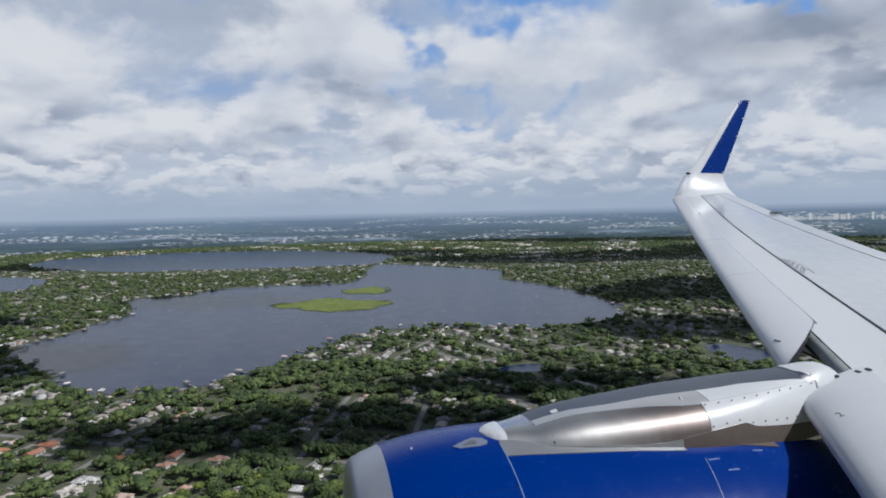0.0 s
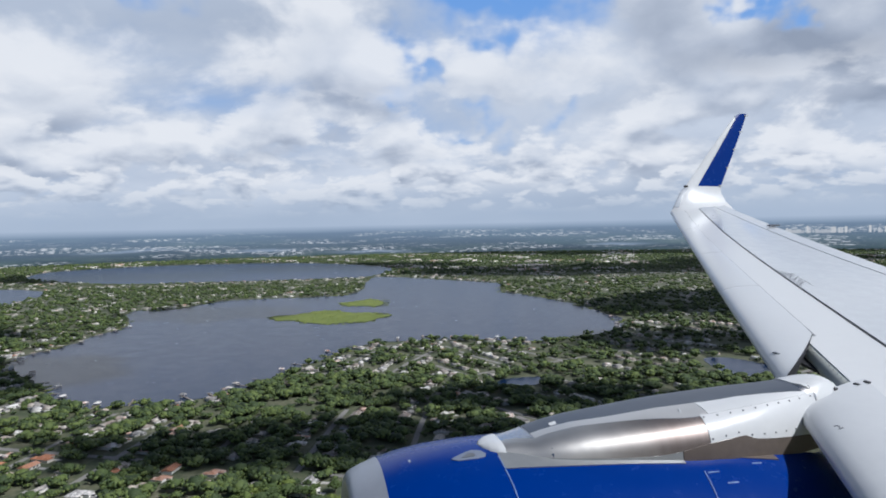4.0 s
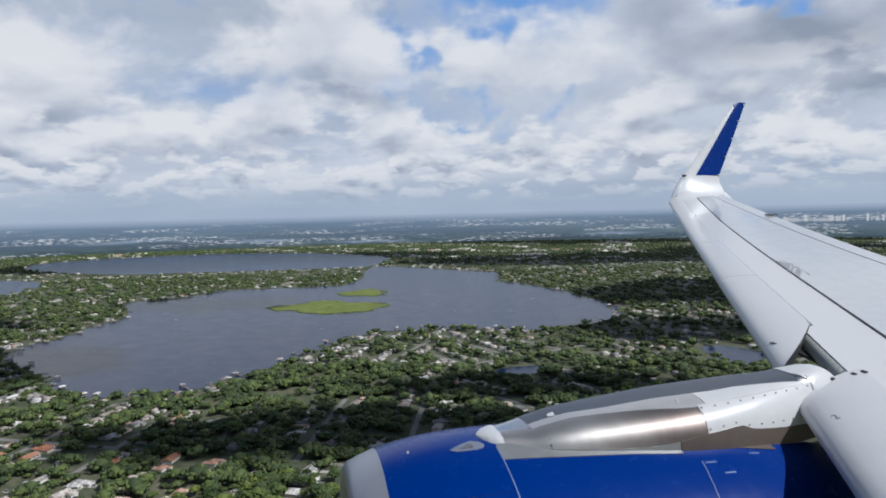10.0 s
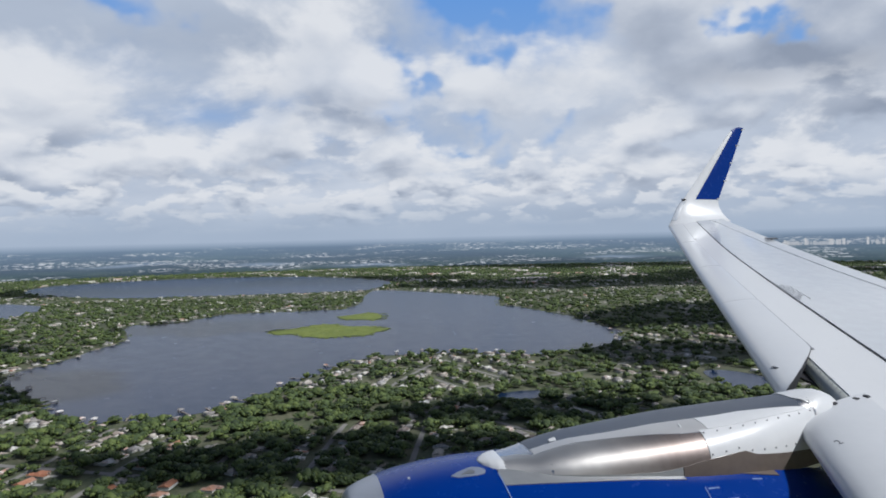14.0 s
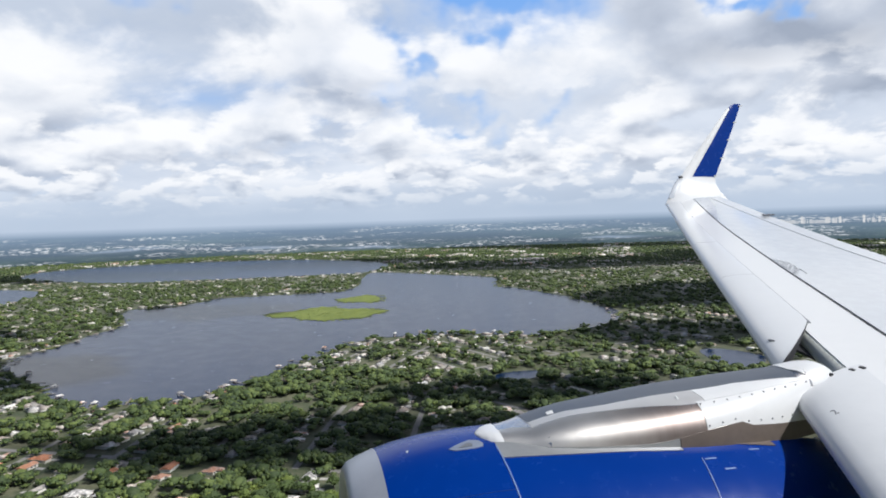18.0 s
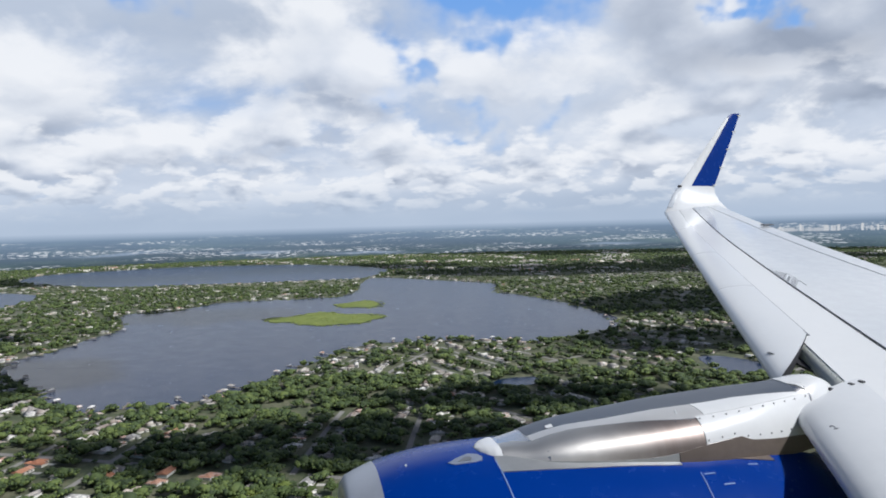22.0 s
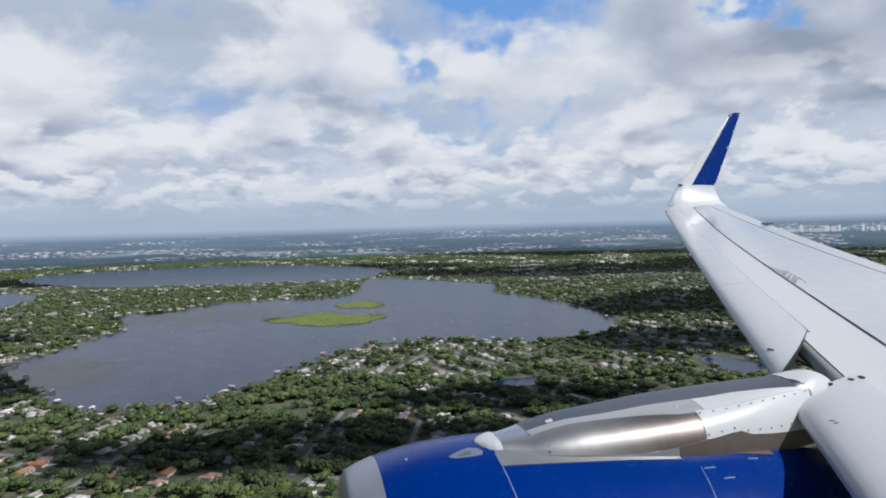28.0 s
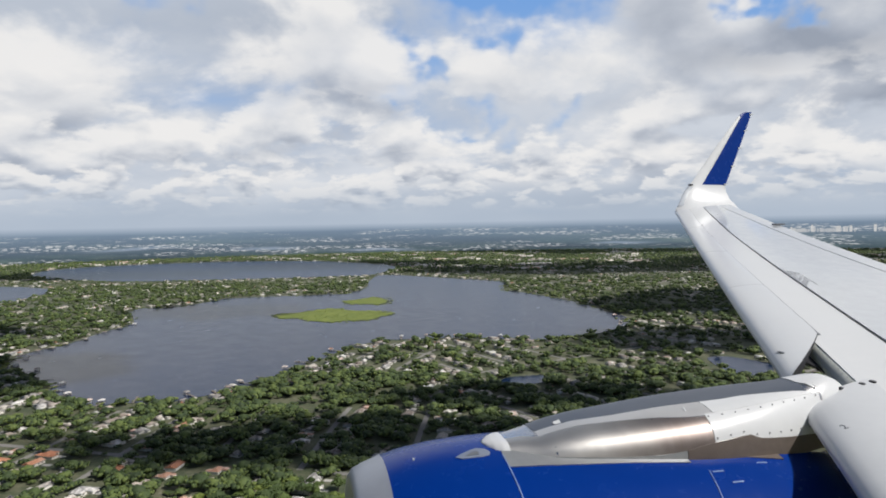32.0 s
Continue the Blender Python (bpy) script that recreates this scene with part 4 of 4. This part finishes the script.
def clump(lumps, level, seed, rough=0.46):
    """A leafy crown one metre in radius, standing on z = 0: several ragged lumps."""
    r = np.random.default_rng(seed)
    v0, f0 = ico(level)
    vs, fs, at = [], [], 0
    for i in range(lumps):
        a, q = 6.28 * i / lumps + r.uniform(-0.5, 0.5), (0.0 if i == 0 else r.uniform(0.30, 0.92))
        size = (0.58 if i == 0 else r.uniform(0.7, 1.3) * (0.62 / math.sqrt(lumps) + 0.075)) if lumps > 1 else 0.95
        v = v0 * size * (1 + r.uniform(-rough, rough, (len(v0), 1)))
        v = v * (1, 1, 0.8) + (q * math.cos(a), q * math.sin(a), 0.62 + (0.02 if i == 0 else r.uniform(-0.28, 0.42) * (1.1 - q)))
        vs.append(v), fs.append(f0 + at)
        at += len(v0)
    return np.concatenate(vs), np.concatenate(fs)


# streets: a loose grid, kept off the water
def along(u, v, grid):
    """Plan place of the street grid's coordinates."""
    bend = 30 * np.sin(v / 170.0) + 14 * np.sin(u / 170.0 + 1)
    return (u + bend) * math.cos(grid) - v * math.sin(grid), (u + bend) * math.sin(grid) + v * math.cos(grid)


def district(x, y, side):
    return side * (x + 60 - 0.08 * y + 40 * np.sin(y / 130.0)) < 0


def street(name, pts, width, mat, label, z):
    rings = []
    for i, p in enumerate(pts):
        d = (pts[min(i + 1, len(pts) - 1)] - pts[max(i - 1, 0)]).normalized() * width / 2
        rings.append([(p.x - d.y, p.y + d.x, z), (p.x + d.y, p.y - d.x, z), (p.x + d.y, p.y - d.x, z - 0.12), (p.x - d.y, p.y + d.x, z - 0.12)])
    ob = part(name, grid_shell(rings), mat, None, label)
    return tagged(ob, "", "road", "", "structure")


def lay_streets(grid, side):
    runs = []
    for k in range(-40, 46):
        v = np.arange(-1800, 3000, 20.0)
        runs.append((np.full(len(v), 84.0 * k), v, 5.5, 0.16))
    for k in range(-8, 13):
        u = np.arange(-2800, 3000, 20.0)
        runs.append((u, np.full(len(u), 240.0 * k), 6.5, 0.22))
    for u, v, w, z in runs:
        x, y = along(u, v, grid)
        ok = in_view(x, y, 40) & district(x, y, side) & (y < 2750)
        i = np.where(ok)[0]
        ok[i] = ~wet(x[i], y[i], 30.0) & (field(x[i], y[i], 700, 5) > 0.42)
        i = 0
        while i < len(ok):
            j = i
            while j < len(ok) and ok[j]:
                j += 1
            if j - i > 4:
                street("road", [Vector((x[q], y[q])) for q in range(i, j)], w, ASPHALT, "pale worn asphalt street between houses", z)
            i = j + 1


# lots on both sides of each street
hx, hy, hturn = [], [], []
for grid, half in DISTRICTS:
    lay_streets(grid, half)
    for k in range(-40, 46):
        for side in (-1, 1):
            v = np.arange(-1800, 3000, 19.5)
            v = v + RNG.uniform(-2, 2, len(v))
            u = np.full(len(v), 84.0 * k + side * 19.0) + RNG.uniform(-3, 3, len(v))
            x, y = along(u, v, grid)
            ok = in_view(x, y) & district(x, y, half) & (np.abs((v + 120) % 240 - 120) > 13) & (y < 2750)
            x, y = x[ok], y[ok]
            ok = ~wet(x, y, 16.0) & (field(x, y, 420, 5) > 0.18) & (RNG.random(len(x)) < np.where(y > 1300, np.clip(2.6 * field(x, y, 330, 9) - 1.05, 0.03, 0.55), 0.95))
            hx.append(x[ok]), hy.append(y[ok])
            hturn.append(np.full(int(ok.sum()), grid + side * math.pi / 2))
hx, hy, hturn = np.concatenate(hx), np.concatenate(hy), np.concatenate(hturn)
hturn = hturn + RNG.normal(0, 0.08, len(hx))
hsize = RNG.uniform(0.68, 1.0, len(hx))
hr = np.hypot(hx, hy)


def house_shape(kind):
    """Walls and a hipped roof with eaves; kind sets the plan. The front faces -y."""
    w, d = (15.5, 9.5) if kind % 2 else (13.0, 11.0)
    wall, roof = bmesh.new(), bmesh.new()

    def block(cx, cy, w, d, h, rise, hip):
        add_box(wall, (cx, cy, h / 2), (w, d, h))
        e = 0.7
        x0, x1, y0, y1 = cx - w / 2 - e, cx + w / 2 + e, cy - d / 2 - e, cy + d / 2 + e
        if w >= d:
            q = (y1 - y0) / 2 * hip
            top = [(x0 + q, cy, h + rise), (x1 - q, cy, h + rise)]
            fs = [(0, 1, 5, 4), (1, 2, 5), (2, 3, 4, 5), (3, 0, 4), (0, 3, 2, 1)]
        else:
            q = (x1 - x0) / 2 * hip
            top = [(cx, y0 + q, h + rise), (cx, y1 - q, h + rise)]
            fs = [(0, 1, 4), (1, 2, 5, 4), (2, 3, 5), (3, 0, 4, 5), (0, 3, 2, 1)]
        vs = [roof.verts.new(p) for p in [(x0, y0, h), (x1, y0, h), (x1, y1, h), (x0, y1, h)] + top]
        for f in fs:
            roof.faces.new([vs[i] for i in f])

    hip = (0.9, 0.15, 0.7, 0.05)[kind % 4]
    block(0, 0, w, d, 2.9, 2.0 + 0.3 * (kind % 3), hip)
    if kind != 3:
        block((w / 2 - 3.4) * (1 if kind < 3 else -1), -d / 2 - 2.0, 6.8, 6.6, 2.75, 1.6, hip)
    if kind in (2, 4):
        block(-w / 2 + 3.0, d / 2 + 1.8, 5.0, 5.0, 2.6, 1.1, 0.3)
    return wall, roof


def house_model(kind, roof_mat=None):
    walls, roof = house_shape(kind)
    home = thing("house", pose(0, 0, -50), "single-storey house with a low pitched roof among trees", "house", "suburban houses")
    w = part("wall", walls, WALLS, home)
    part("roof", roof, roof_mat or ROOF, home, "terracotta tile roof" if roof_mat else "")
    for k, px in enumerate((-4.2, 0.6, 4.4)):
        part("window", box((px, -4.9 if kind % 2 else -5.6, 1.5), (1.6, 0.16, 1.2)), DARK, w)
    bm = box((2.5, -12.0, 0.1), (4.6, 9.0, 0.12))
    part("driveway", bm, CONCRETE, home, "pale concrete driveway")
    return home


order = np.argsort(hr)
near_n = 240
models = [house_model(k) for k in range(5)] + [house_model(k, TILE_ROOFS) for k in range(5)]
for i in order[:near_n]:
    m = pose(float(hx[i]), float(hy[i]), 0, 0, 0, math.degrees(hturn[i])) @ Matrix.Scale(float(hsize[i]), 4)
    tiled = hx[i] < -0.36 * hy[i] and RNG.random() < 0.6
    ob = copy_thing(models[int(RNG.integers(5)) + (5 if tiled else 0)], m)
    if tiled:
        tagged(ob, "single-storey house with a terracotta tile roof among trees")
for m in models:
    for o in list(m.children_recursive) + [m]:
        bpy.data.objects.remove(o)

rest = order[near_n:]
for k in range(4):
    pick = rest[k::4]
    for which, mat, nm in ((0, WALLS, "house_walls"), (1, ROOFS, "house_roofs")):
        bm = house_shape(k)[which]
        bmesh.ops.triangulate(bm, faces=bm.faces[:])
        bm.verts.index_update()
        v, f = [q.co[:] for q in bm.verts], [[q.index for q in p.verts] for p in bm.faces]
        bm.free()
        s = hsize[pick]
        soup(nm, v, f, hx[pick], hy[pick], np.zeros(len(pick)), s, s, s, hturn[pick], mat, "far rows of low suburban houses", "houses")

# pale sheds, shops and roofs out on the plain
n = 3400
fx, fy = RNG.uniform(-3600, 3600, n * 3), RNG.uniform(2780, FAR, n * 3)
ok = in_view(fx, fy) & ~wet(fx, fy, 25.0) & (field(fx, fy, 500, 21) > 0.60)
fx, fy = fx[ok][:n], fy[ok][:n]
cube_v = [(-1, -1, 0), (1, -1, 0), (1, 1, 0), (-1, 1, 0), (-1, -1, 1), (1, -1, 1), (1, 1, 1), (-1, 1, 1)]
cube_f = [(0, 1, 5, 4), (1, 2, 6, 5), (2, 3, 7, 6), (3, 0, 4, 7), (4, 5, 6, 7)]
big = RNG.random(len(fx)) ** 5
soup("far_roofs", cube_v, cube_f, fx, fy, np.zeros(len(fx)), 6 + 34 * big, 5 + 14 * big, 3.5 + 5 * big, RNG.uniform(-0.4, 0.4, len(fx)), ROOFS, "far pale roofs scattered over the plain", "buildings")

# lakeside houses round every shore
wx, wy, wt = [], [], []
for loop in (SHORES["main"], SHORES["far"], SHORES["west"]):
    for i in range(len(loop)):
        p, q = loop[i], loop[(i + 1) % len(loop)]
        d = (q - p).normalized()
        for side in (-1, 1):
            o = p.lerp(q, RNG.random()) + Vector((-d.y, d.x)) * side * RNG.uniform(16, 26)
            if RNG.random() < 0.34 and p.y > 700:
                wx.append(o.x), wy.append(o.y), wt.append(math.atan2(d.y, d.x))
wx, wy, wt = np.array(wx), np.array(wy), np.array(wt)
ok = ~wet(wx, wy, 9.0) & in_view(wx, wy)
wx, wy, wt = wx[ok], wy[ok], wt[ok]
for k in range(2):
    for which, mat, nm in ((0, WALLS, "lakeside_walls"), (1, ROOFS, "lakeside_roofs")):
        bm = house_shape(k)[which]
        bmesh.ops.triangulate(bm, faces=bm.faces[:])
        bm.verts.index_update()
        v, f = [q.co[:] for q in bm.verts], [[q.index for q in p.verts] for p in bm.faces]
        bm.free()
        s = np.full(len(wx[k::2]), 1.1)
        soup(nm, v, f, wx[k::2], wy[k::2], np.zeros(len(s)), s, s, s, wt[k::2], mat, "pale lakeside houses along the shore", "houses")
hx, hy = np.concatenate([hx, wx]), np.concatenate([hy, wy])

# ---- trees ----
hg = {}
for a, b in zip(hx, hy):
    hg.setdefault((int(a // 30), int(b // 30)), []).append((a, b))


def clear_of_houses(x, y, gap):
    ok = np.ones(len(x), bool)
    for i, (a, b) in enumerate(zip(x, y)):
        ca, cb = int(a // 30), int(b // 30)
        for p in (-1, 0, 1):
            for q in (-1, 0, 1):
                for c, d in hg.get((ca + p, cb + q), ()):
                    if (a - c) ** 2 + (b - d) ** 2 < gap * gap:
                        ok[i] = False
    return ok


def off_streets(x, y, gap):
    ok = np.zeros(len(x), bool)
    for grid, half in DISTRICTS:
        c, s = math.cos(-grid), math.sin(-grid)
        u, v = x * c - y * s, x * s + y * c
        u = u - 30 * np.sin(v / 170.0) - 14 * np.sin(u / 170.0 + 1)
        a, b = np.abs((u + 42) % 84 - 42), np.abs((v + 120) % 240 - 120)
        ok |= district(x, y, half) & (a > gap) & (b > gap)
    return ok | (field(x, y, 700, 5) <= 0.42)


def scatter(n, y0, y1, water_gap, house_gap, street_gap):
    y = np.sqrt(RNG.uniform(y0 ** 2, y1 ** 2, n))
    x = RNG.uniform(-0.78, 0.78, n) * y + RNG.uniform(-90, 90, n)
    ok = in_view(x, y) & ~wet(x, y, water_gap) & off_streets(x, y, street_gap)
    x, y = x[ok], y[ok]
    ok = clear_of_houses(x, y, house_gap) if house_gap else np.ones(len(x), bool)
    thin = np.where((x < -0.45 * y) & (y < 640), 0.6, 1.0)
    ok &= RNG.random(len(x)) < thin * np.clip(1.5 * field(x, y, 80, 31) - 0.20, 0.10, 0.9)
    return x[ok], y[ok]


def tree_model(seed):
    r = random.Random(seed)
    tree = thing("tree", pose(0, 0, -60), "broad leafy green shade tree beside houses", "tree", "shade trees")
    bm = bmesh.new()
    bmesh.ops.create_cone(bm, cap_ends=True, segments=8, radius1=0.45, radius2=0.25, depth=5.0, matrix=pose(0, 0, 2.5))
    for k in range(4):
        a = k * 1.6 + r.random()
        bmesh.ops.create_cone(bm, cap_ends=True, segments=5, radius1=0.2, radius2=0.08, depth=3.4, matrix=pose(1.0 * math.cos(a), 1.0 * math.sin(a), 5.4, 0, 0, 0) @ pose(0, 0, 0, 35 * math.sin(a), 35 * math.cos(a), 0))
    part("trunk", bm, BARK, tree)
    v, f = clump(60, 1, seed, 0.42)
    v = v * (6.0, 6.0, 6.4) + (0, 0, 2.2)
    attach("crown", mesh_from("crown", v, f), LEAF_NEAR, tree)
    return tree


tx, ty = scatter(12500, 430, 860, 4.0, 7.5, 4.2)
o = np.argsort(np.hypot(tx, ty))
tx, ty = tx[o], ty[o]
trees = [tree_model(40 + k) for k in range(7)]
for i in range(300):
    k = 0.5 + 0.75 * RNG.random() ** 1.4
    m = pose(float(tx[i]), float(ty[i]), 0, 0, 0, RNG.uniform(0, 360))
    ob = copy_thing(trees[i % 7], m)
    ob.scale = (k, k, k * RNG.uniform(0.85, 1.15))
for m in trees:
    for c in list(m.children_recursive) + [m]:
        bpy.data.objects.remove(c)


def wood(x, y, lumps, level, r0, r1, seed):
    for k in range(3):
        px, py = x[k::3], y[k::3]
        v, f = clump(lumps, level, seed + k)
        s = r0 + (r1 - r0) * RNG.random(len(px)) ** 1.6
        soup("trees", v, f, px, py, 0.12 * s, s, s, s * RNG.uniform(0.85, 1.3, len(px)), RNG.uniform(0, 6.28, len(px)), LEAF, "dense green trees between the houses", "trees")


wood(tx[300:], ty[300:], 34, 1, 2.6, 9.0, 60)
x, y = scatter(13500, 860, 1500, 3.0, 9.0, 5.0)
wood(x, y, 10, 1, 3.0, 9.6, 70)
x, y = scatter(18000, 1500, 2300, 2.0, 7.5, 3.0)
wood(x, y, 4, 1, 3.8, 8.4, 80)
x, y = scatter(15000, 2300, 2760, 2.0, 7.5, 3.0)
wood(x, y, 3, 1, 2.6, 4.6, 85)
x, y = scatter(78000, 2700, FAR - 90, 4.0, 0, 0)
wood(x, y, 2, 1, 4.0, 8.5, 90)

# ---- reeds: on the islets and in tufts along the shores ----
rx, ry = RNG.uniform(-400, -130, 3000), RNG.uniform(1310, 1820, 3000)
ok = inside(ISLETS[0], rx, ry) | inside(ISLETS[1], rx, ry)
shore = SHORES["main"]
i = RNG.integers(0, len(shore), 700)
sx = np.array([shore[k].x for k in i]) + RNG.normal(0, 6, 700)
sy = np.array([shore[k].y for k in i]) + RNG.normal(0, 6, 700)
ok2 = field(sx, sy, 160, 77) > 0.52
fringe = [p for loop in ISLETS for p in loop]
i = RNG.integers(0, len(fringe), 260)
sx, sy = np.concatenate([sx[ok2], np.array([fringe[k].x for k in i]) + RNG.normal(4, 7, 260)]), np.concatenate([sy[ok2], np.array([fringe[k].y for k in i]) + RNG.normal(0, 9, 260)])
ok2 = np.ones(len(sx), bool)
rx, ry = np.concatenate([rx[ok], sx[ok2]]), np.concatenate([ry[ok], sy[ok2]])
v, f = clump(4, 1, 120)
s = RNG.uniform(2.5, 7.0, len(rx))
soup("reeds", v, f, rx, ry, np.full(len(rx), 0.3), s, s, s * 0.18, RNG.uniform(0, 6.28, len(rx)), REED, "yellow-green reeds in the shallows", "reeds")

# ---- docks round the near shore ----
loop = SHORES["main"]
moorings = []
for i in range(0, len(loop), 2):
    p, q = loop[i], loop[(i + 1) % len(loop)]
    if p.y > 1400 or RNG.random() < 0.22:
        continue
    d = (q - p).normalized()
    nrm = Vector((-d.y, d.x))
    if not inside(loop, np.array([p.x + nrm.x * 12]), np.array([p.y + nrm.y * 12]))[0]:
        nrm = -nrm
    length = RNG.uniform(14, 26)
    dock = thing("boat_dock", pose(p.x, p.y, 0.5, 0, 0, math.degrees(math.atan2(nrm.y, nrm.x))), "weathered wooden boat dock reaching into the lake", "dock", "docks on the shore")
    if RNG.random() < 0.6:
        moorings.append(dock.matrix_world @ pose(length - 5.0, 2.6 if RNG.random() < 0.5 else -2.6, 0.05))
    part("deck", box((length / 2 - 3, 0, 0.9), (length + 6, 2.0, 0.2)), DOCK_WOOD, dock)
    for k in range(4):
        for sgn in (-1, 1):
            part("post", box((1 + k * (length - 2) / 3, sgn * 0.9, 0.4), (0.25, 0.25, 1.4)), DOCK_WOOD, dock)
    if RNG.random() < 0.6:
        bm = bmesh.new()
        vs = [bm.verts.new(c) for c in ((length - 8, -3.4, 3.4), (length, -3.4, 3.4), (length, 3.4, 3.4), (length - 8, 3.4, 3.4), (length - 6.5, 0, 4.8), (length - 1.5, 0, 4.8))]
        for f in ((0, 1, 5, 4), (1, 2, 5), (2, 3, 4, 5), (3, 0, 4), (3, 2, 1, 0)):
            bm.faces.new([vs[c] for c in f])
        part("roof", bm, ROOF, dock)
        for cx in (length - 7.4, length - 0.6):
            for cy in (-3.0, 3.0):
                part("post", box((cx, cy, 1.5), (0.25, 0.25, 3.8)), DOCK_WOOD, dock)


# ---- small boats moored at the docks ----


def boat_model():
    boat = thing("motor_boat", pose(0, 0, -50), "small white motor boat moored beside a wooden dock", "boat", "moored boats")
    rings = []
    for x, w, d in ((-3.0, 1.05, 0.55), (-1.5, 1.15, 0.6), (0.5, 1.15, 0.6), (2.0, 0.85, 0.5), (2.9, 0.4, 0.3), (3.3, 0.06, 0.1)):
        rings.append([(x, -w, 0.75), (x, -0.8 * w, 0.3), (x, 0, 0.75 - d - 0.2), (x, 0.8 * w, 0.3), (x, w, 0.75)])
    hull = part("hull", grid_shell(rings), WHITE, boat)
    part("cockpit_floor", box((-1.0, 0, 0.78), (3.4, 1.7, 0.05)), DOCK_WOOD, hull)
    part("windshield", box((0.9, 0, 1.05), (0.08, 1.6, 0.5), pose(0, 0, 0, 0, -12, 0)), DARK, boat)
    part("outboard_motor", box((-3.2, 0, 0.8), (0.4, 0.45, 0.9)), DARK, boat)
    for x in (-2.4, 0.5):
        for y in (-0.95, 0.95):
            part("canopy_post", box((x, y, 1.6), (0.06, 0.06, 1.7)), LIP, boat)
    part("canopy", box((-0.95, 0, 2.46), (3.3, 2.1, 0.07)), CAR_PAINT, boat)
    return boat


boat = boat_model()
for m in moorings:
    copy_thing(boat, m)
for o in list(boat.children_recursive) + [boat]:
    bpy.data.objects.remove(o)

# ---- parked cars on the nearest driveways ----


def car_model():
    car = thing("car", pose(0, 0, -50), "small car parked on a driveway beside a house", "car", "parked cars")
    bm = box((0, 0, 0.62), (1.8, 4.4, 0.55))
    bmesh.ops.bevel(bm, geom=bm.edges[:], offset=0.16, segments=2, affect="EDGES")
    part("body", bm, CAR_PAINT, car)
    bm = bmesh.new()
    lo = [bm.verts.new(p) for p in ((-0.8, -1.3, 0.88), (0.8, -1.3, 0.88), (0.8, 1.7, 0.88), (-0.8, 1.7, 0.88))]
    hi = [bm.verts.new(p) for p in ((-0.62, -0.6, 1.42), (0.62, -0.6, 1.42), (0.62, 1.1, 1.42), (-0.62, 1.1, 1.42))]
    bm.faces.new(hi), bm.faces.new(lo[::-1])
    for i in range(4):
        bm.faces.new((lo[i], lo[(i + 1) % 4], hi[(i + 1) % 4], hi[i]))
    cabin = part("cabin", bm, DARK, car, "dark glazed cabin")
    part("roof", box((0, 0.25, 1.43), (1.2, 1.6, 0.05)), CAR_PAINT, cabin)
    for x in (-0.85, 0.85):
        for y in (-1.4, 1.4):
            bm = bmesh.new()
            bmesh.ops.create_cone(bm, cap_ends=True, segments=12, radius1=0.34, radius2=0.34, depth=0.22, matrix=pose(x, y, 0.34, 0, 90, 0))
            part("wheel", bm, DARK, car)
    return car


car = car_model()
for k in range(70):
    i = order[k * 3 + 1]
    m = pose(float(hx[i]), float(hy[i]), 0.16, 0, 0, math.degrees(hturn[i])) @ pose(2.5 + RNG.uniform(-0.4, 0.4), -11.0 - RNG.uniform(0, 3), 0)
    copy_thing(car, m)
for o in list(car.children_recursive) + [car]:
    bpy.data.objects.remove(o)
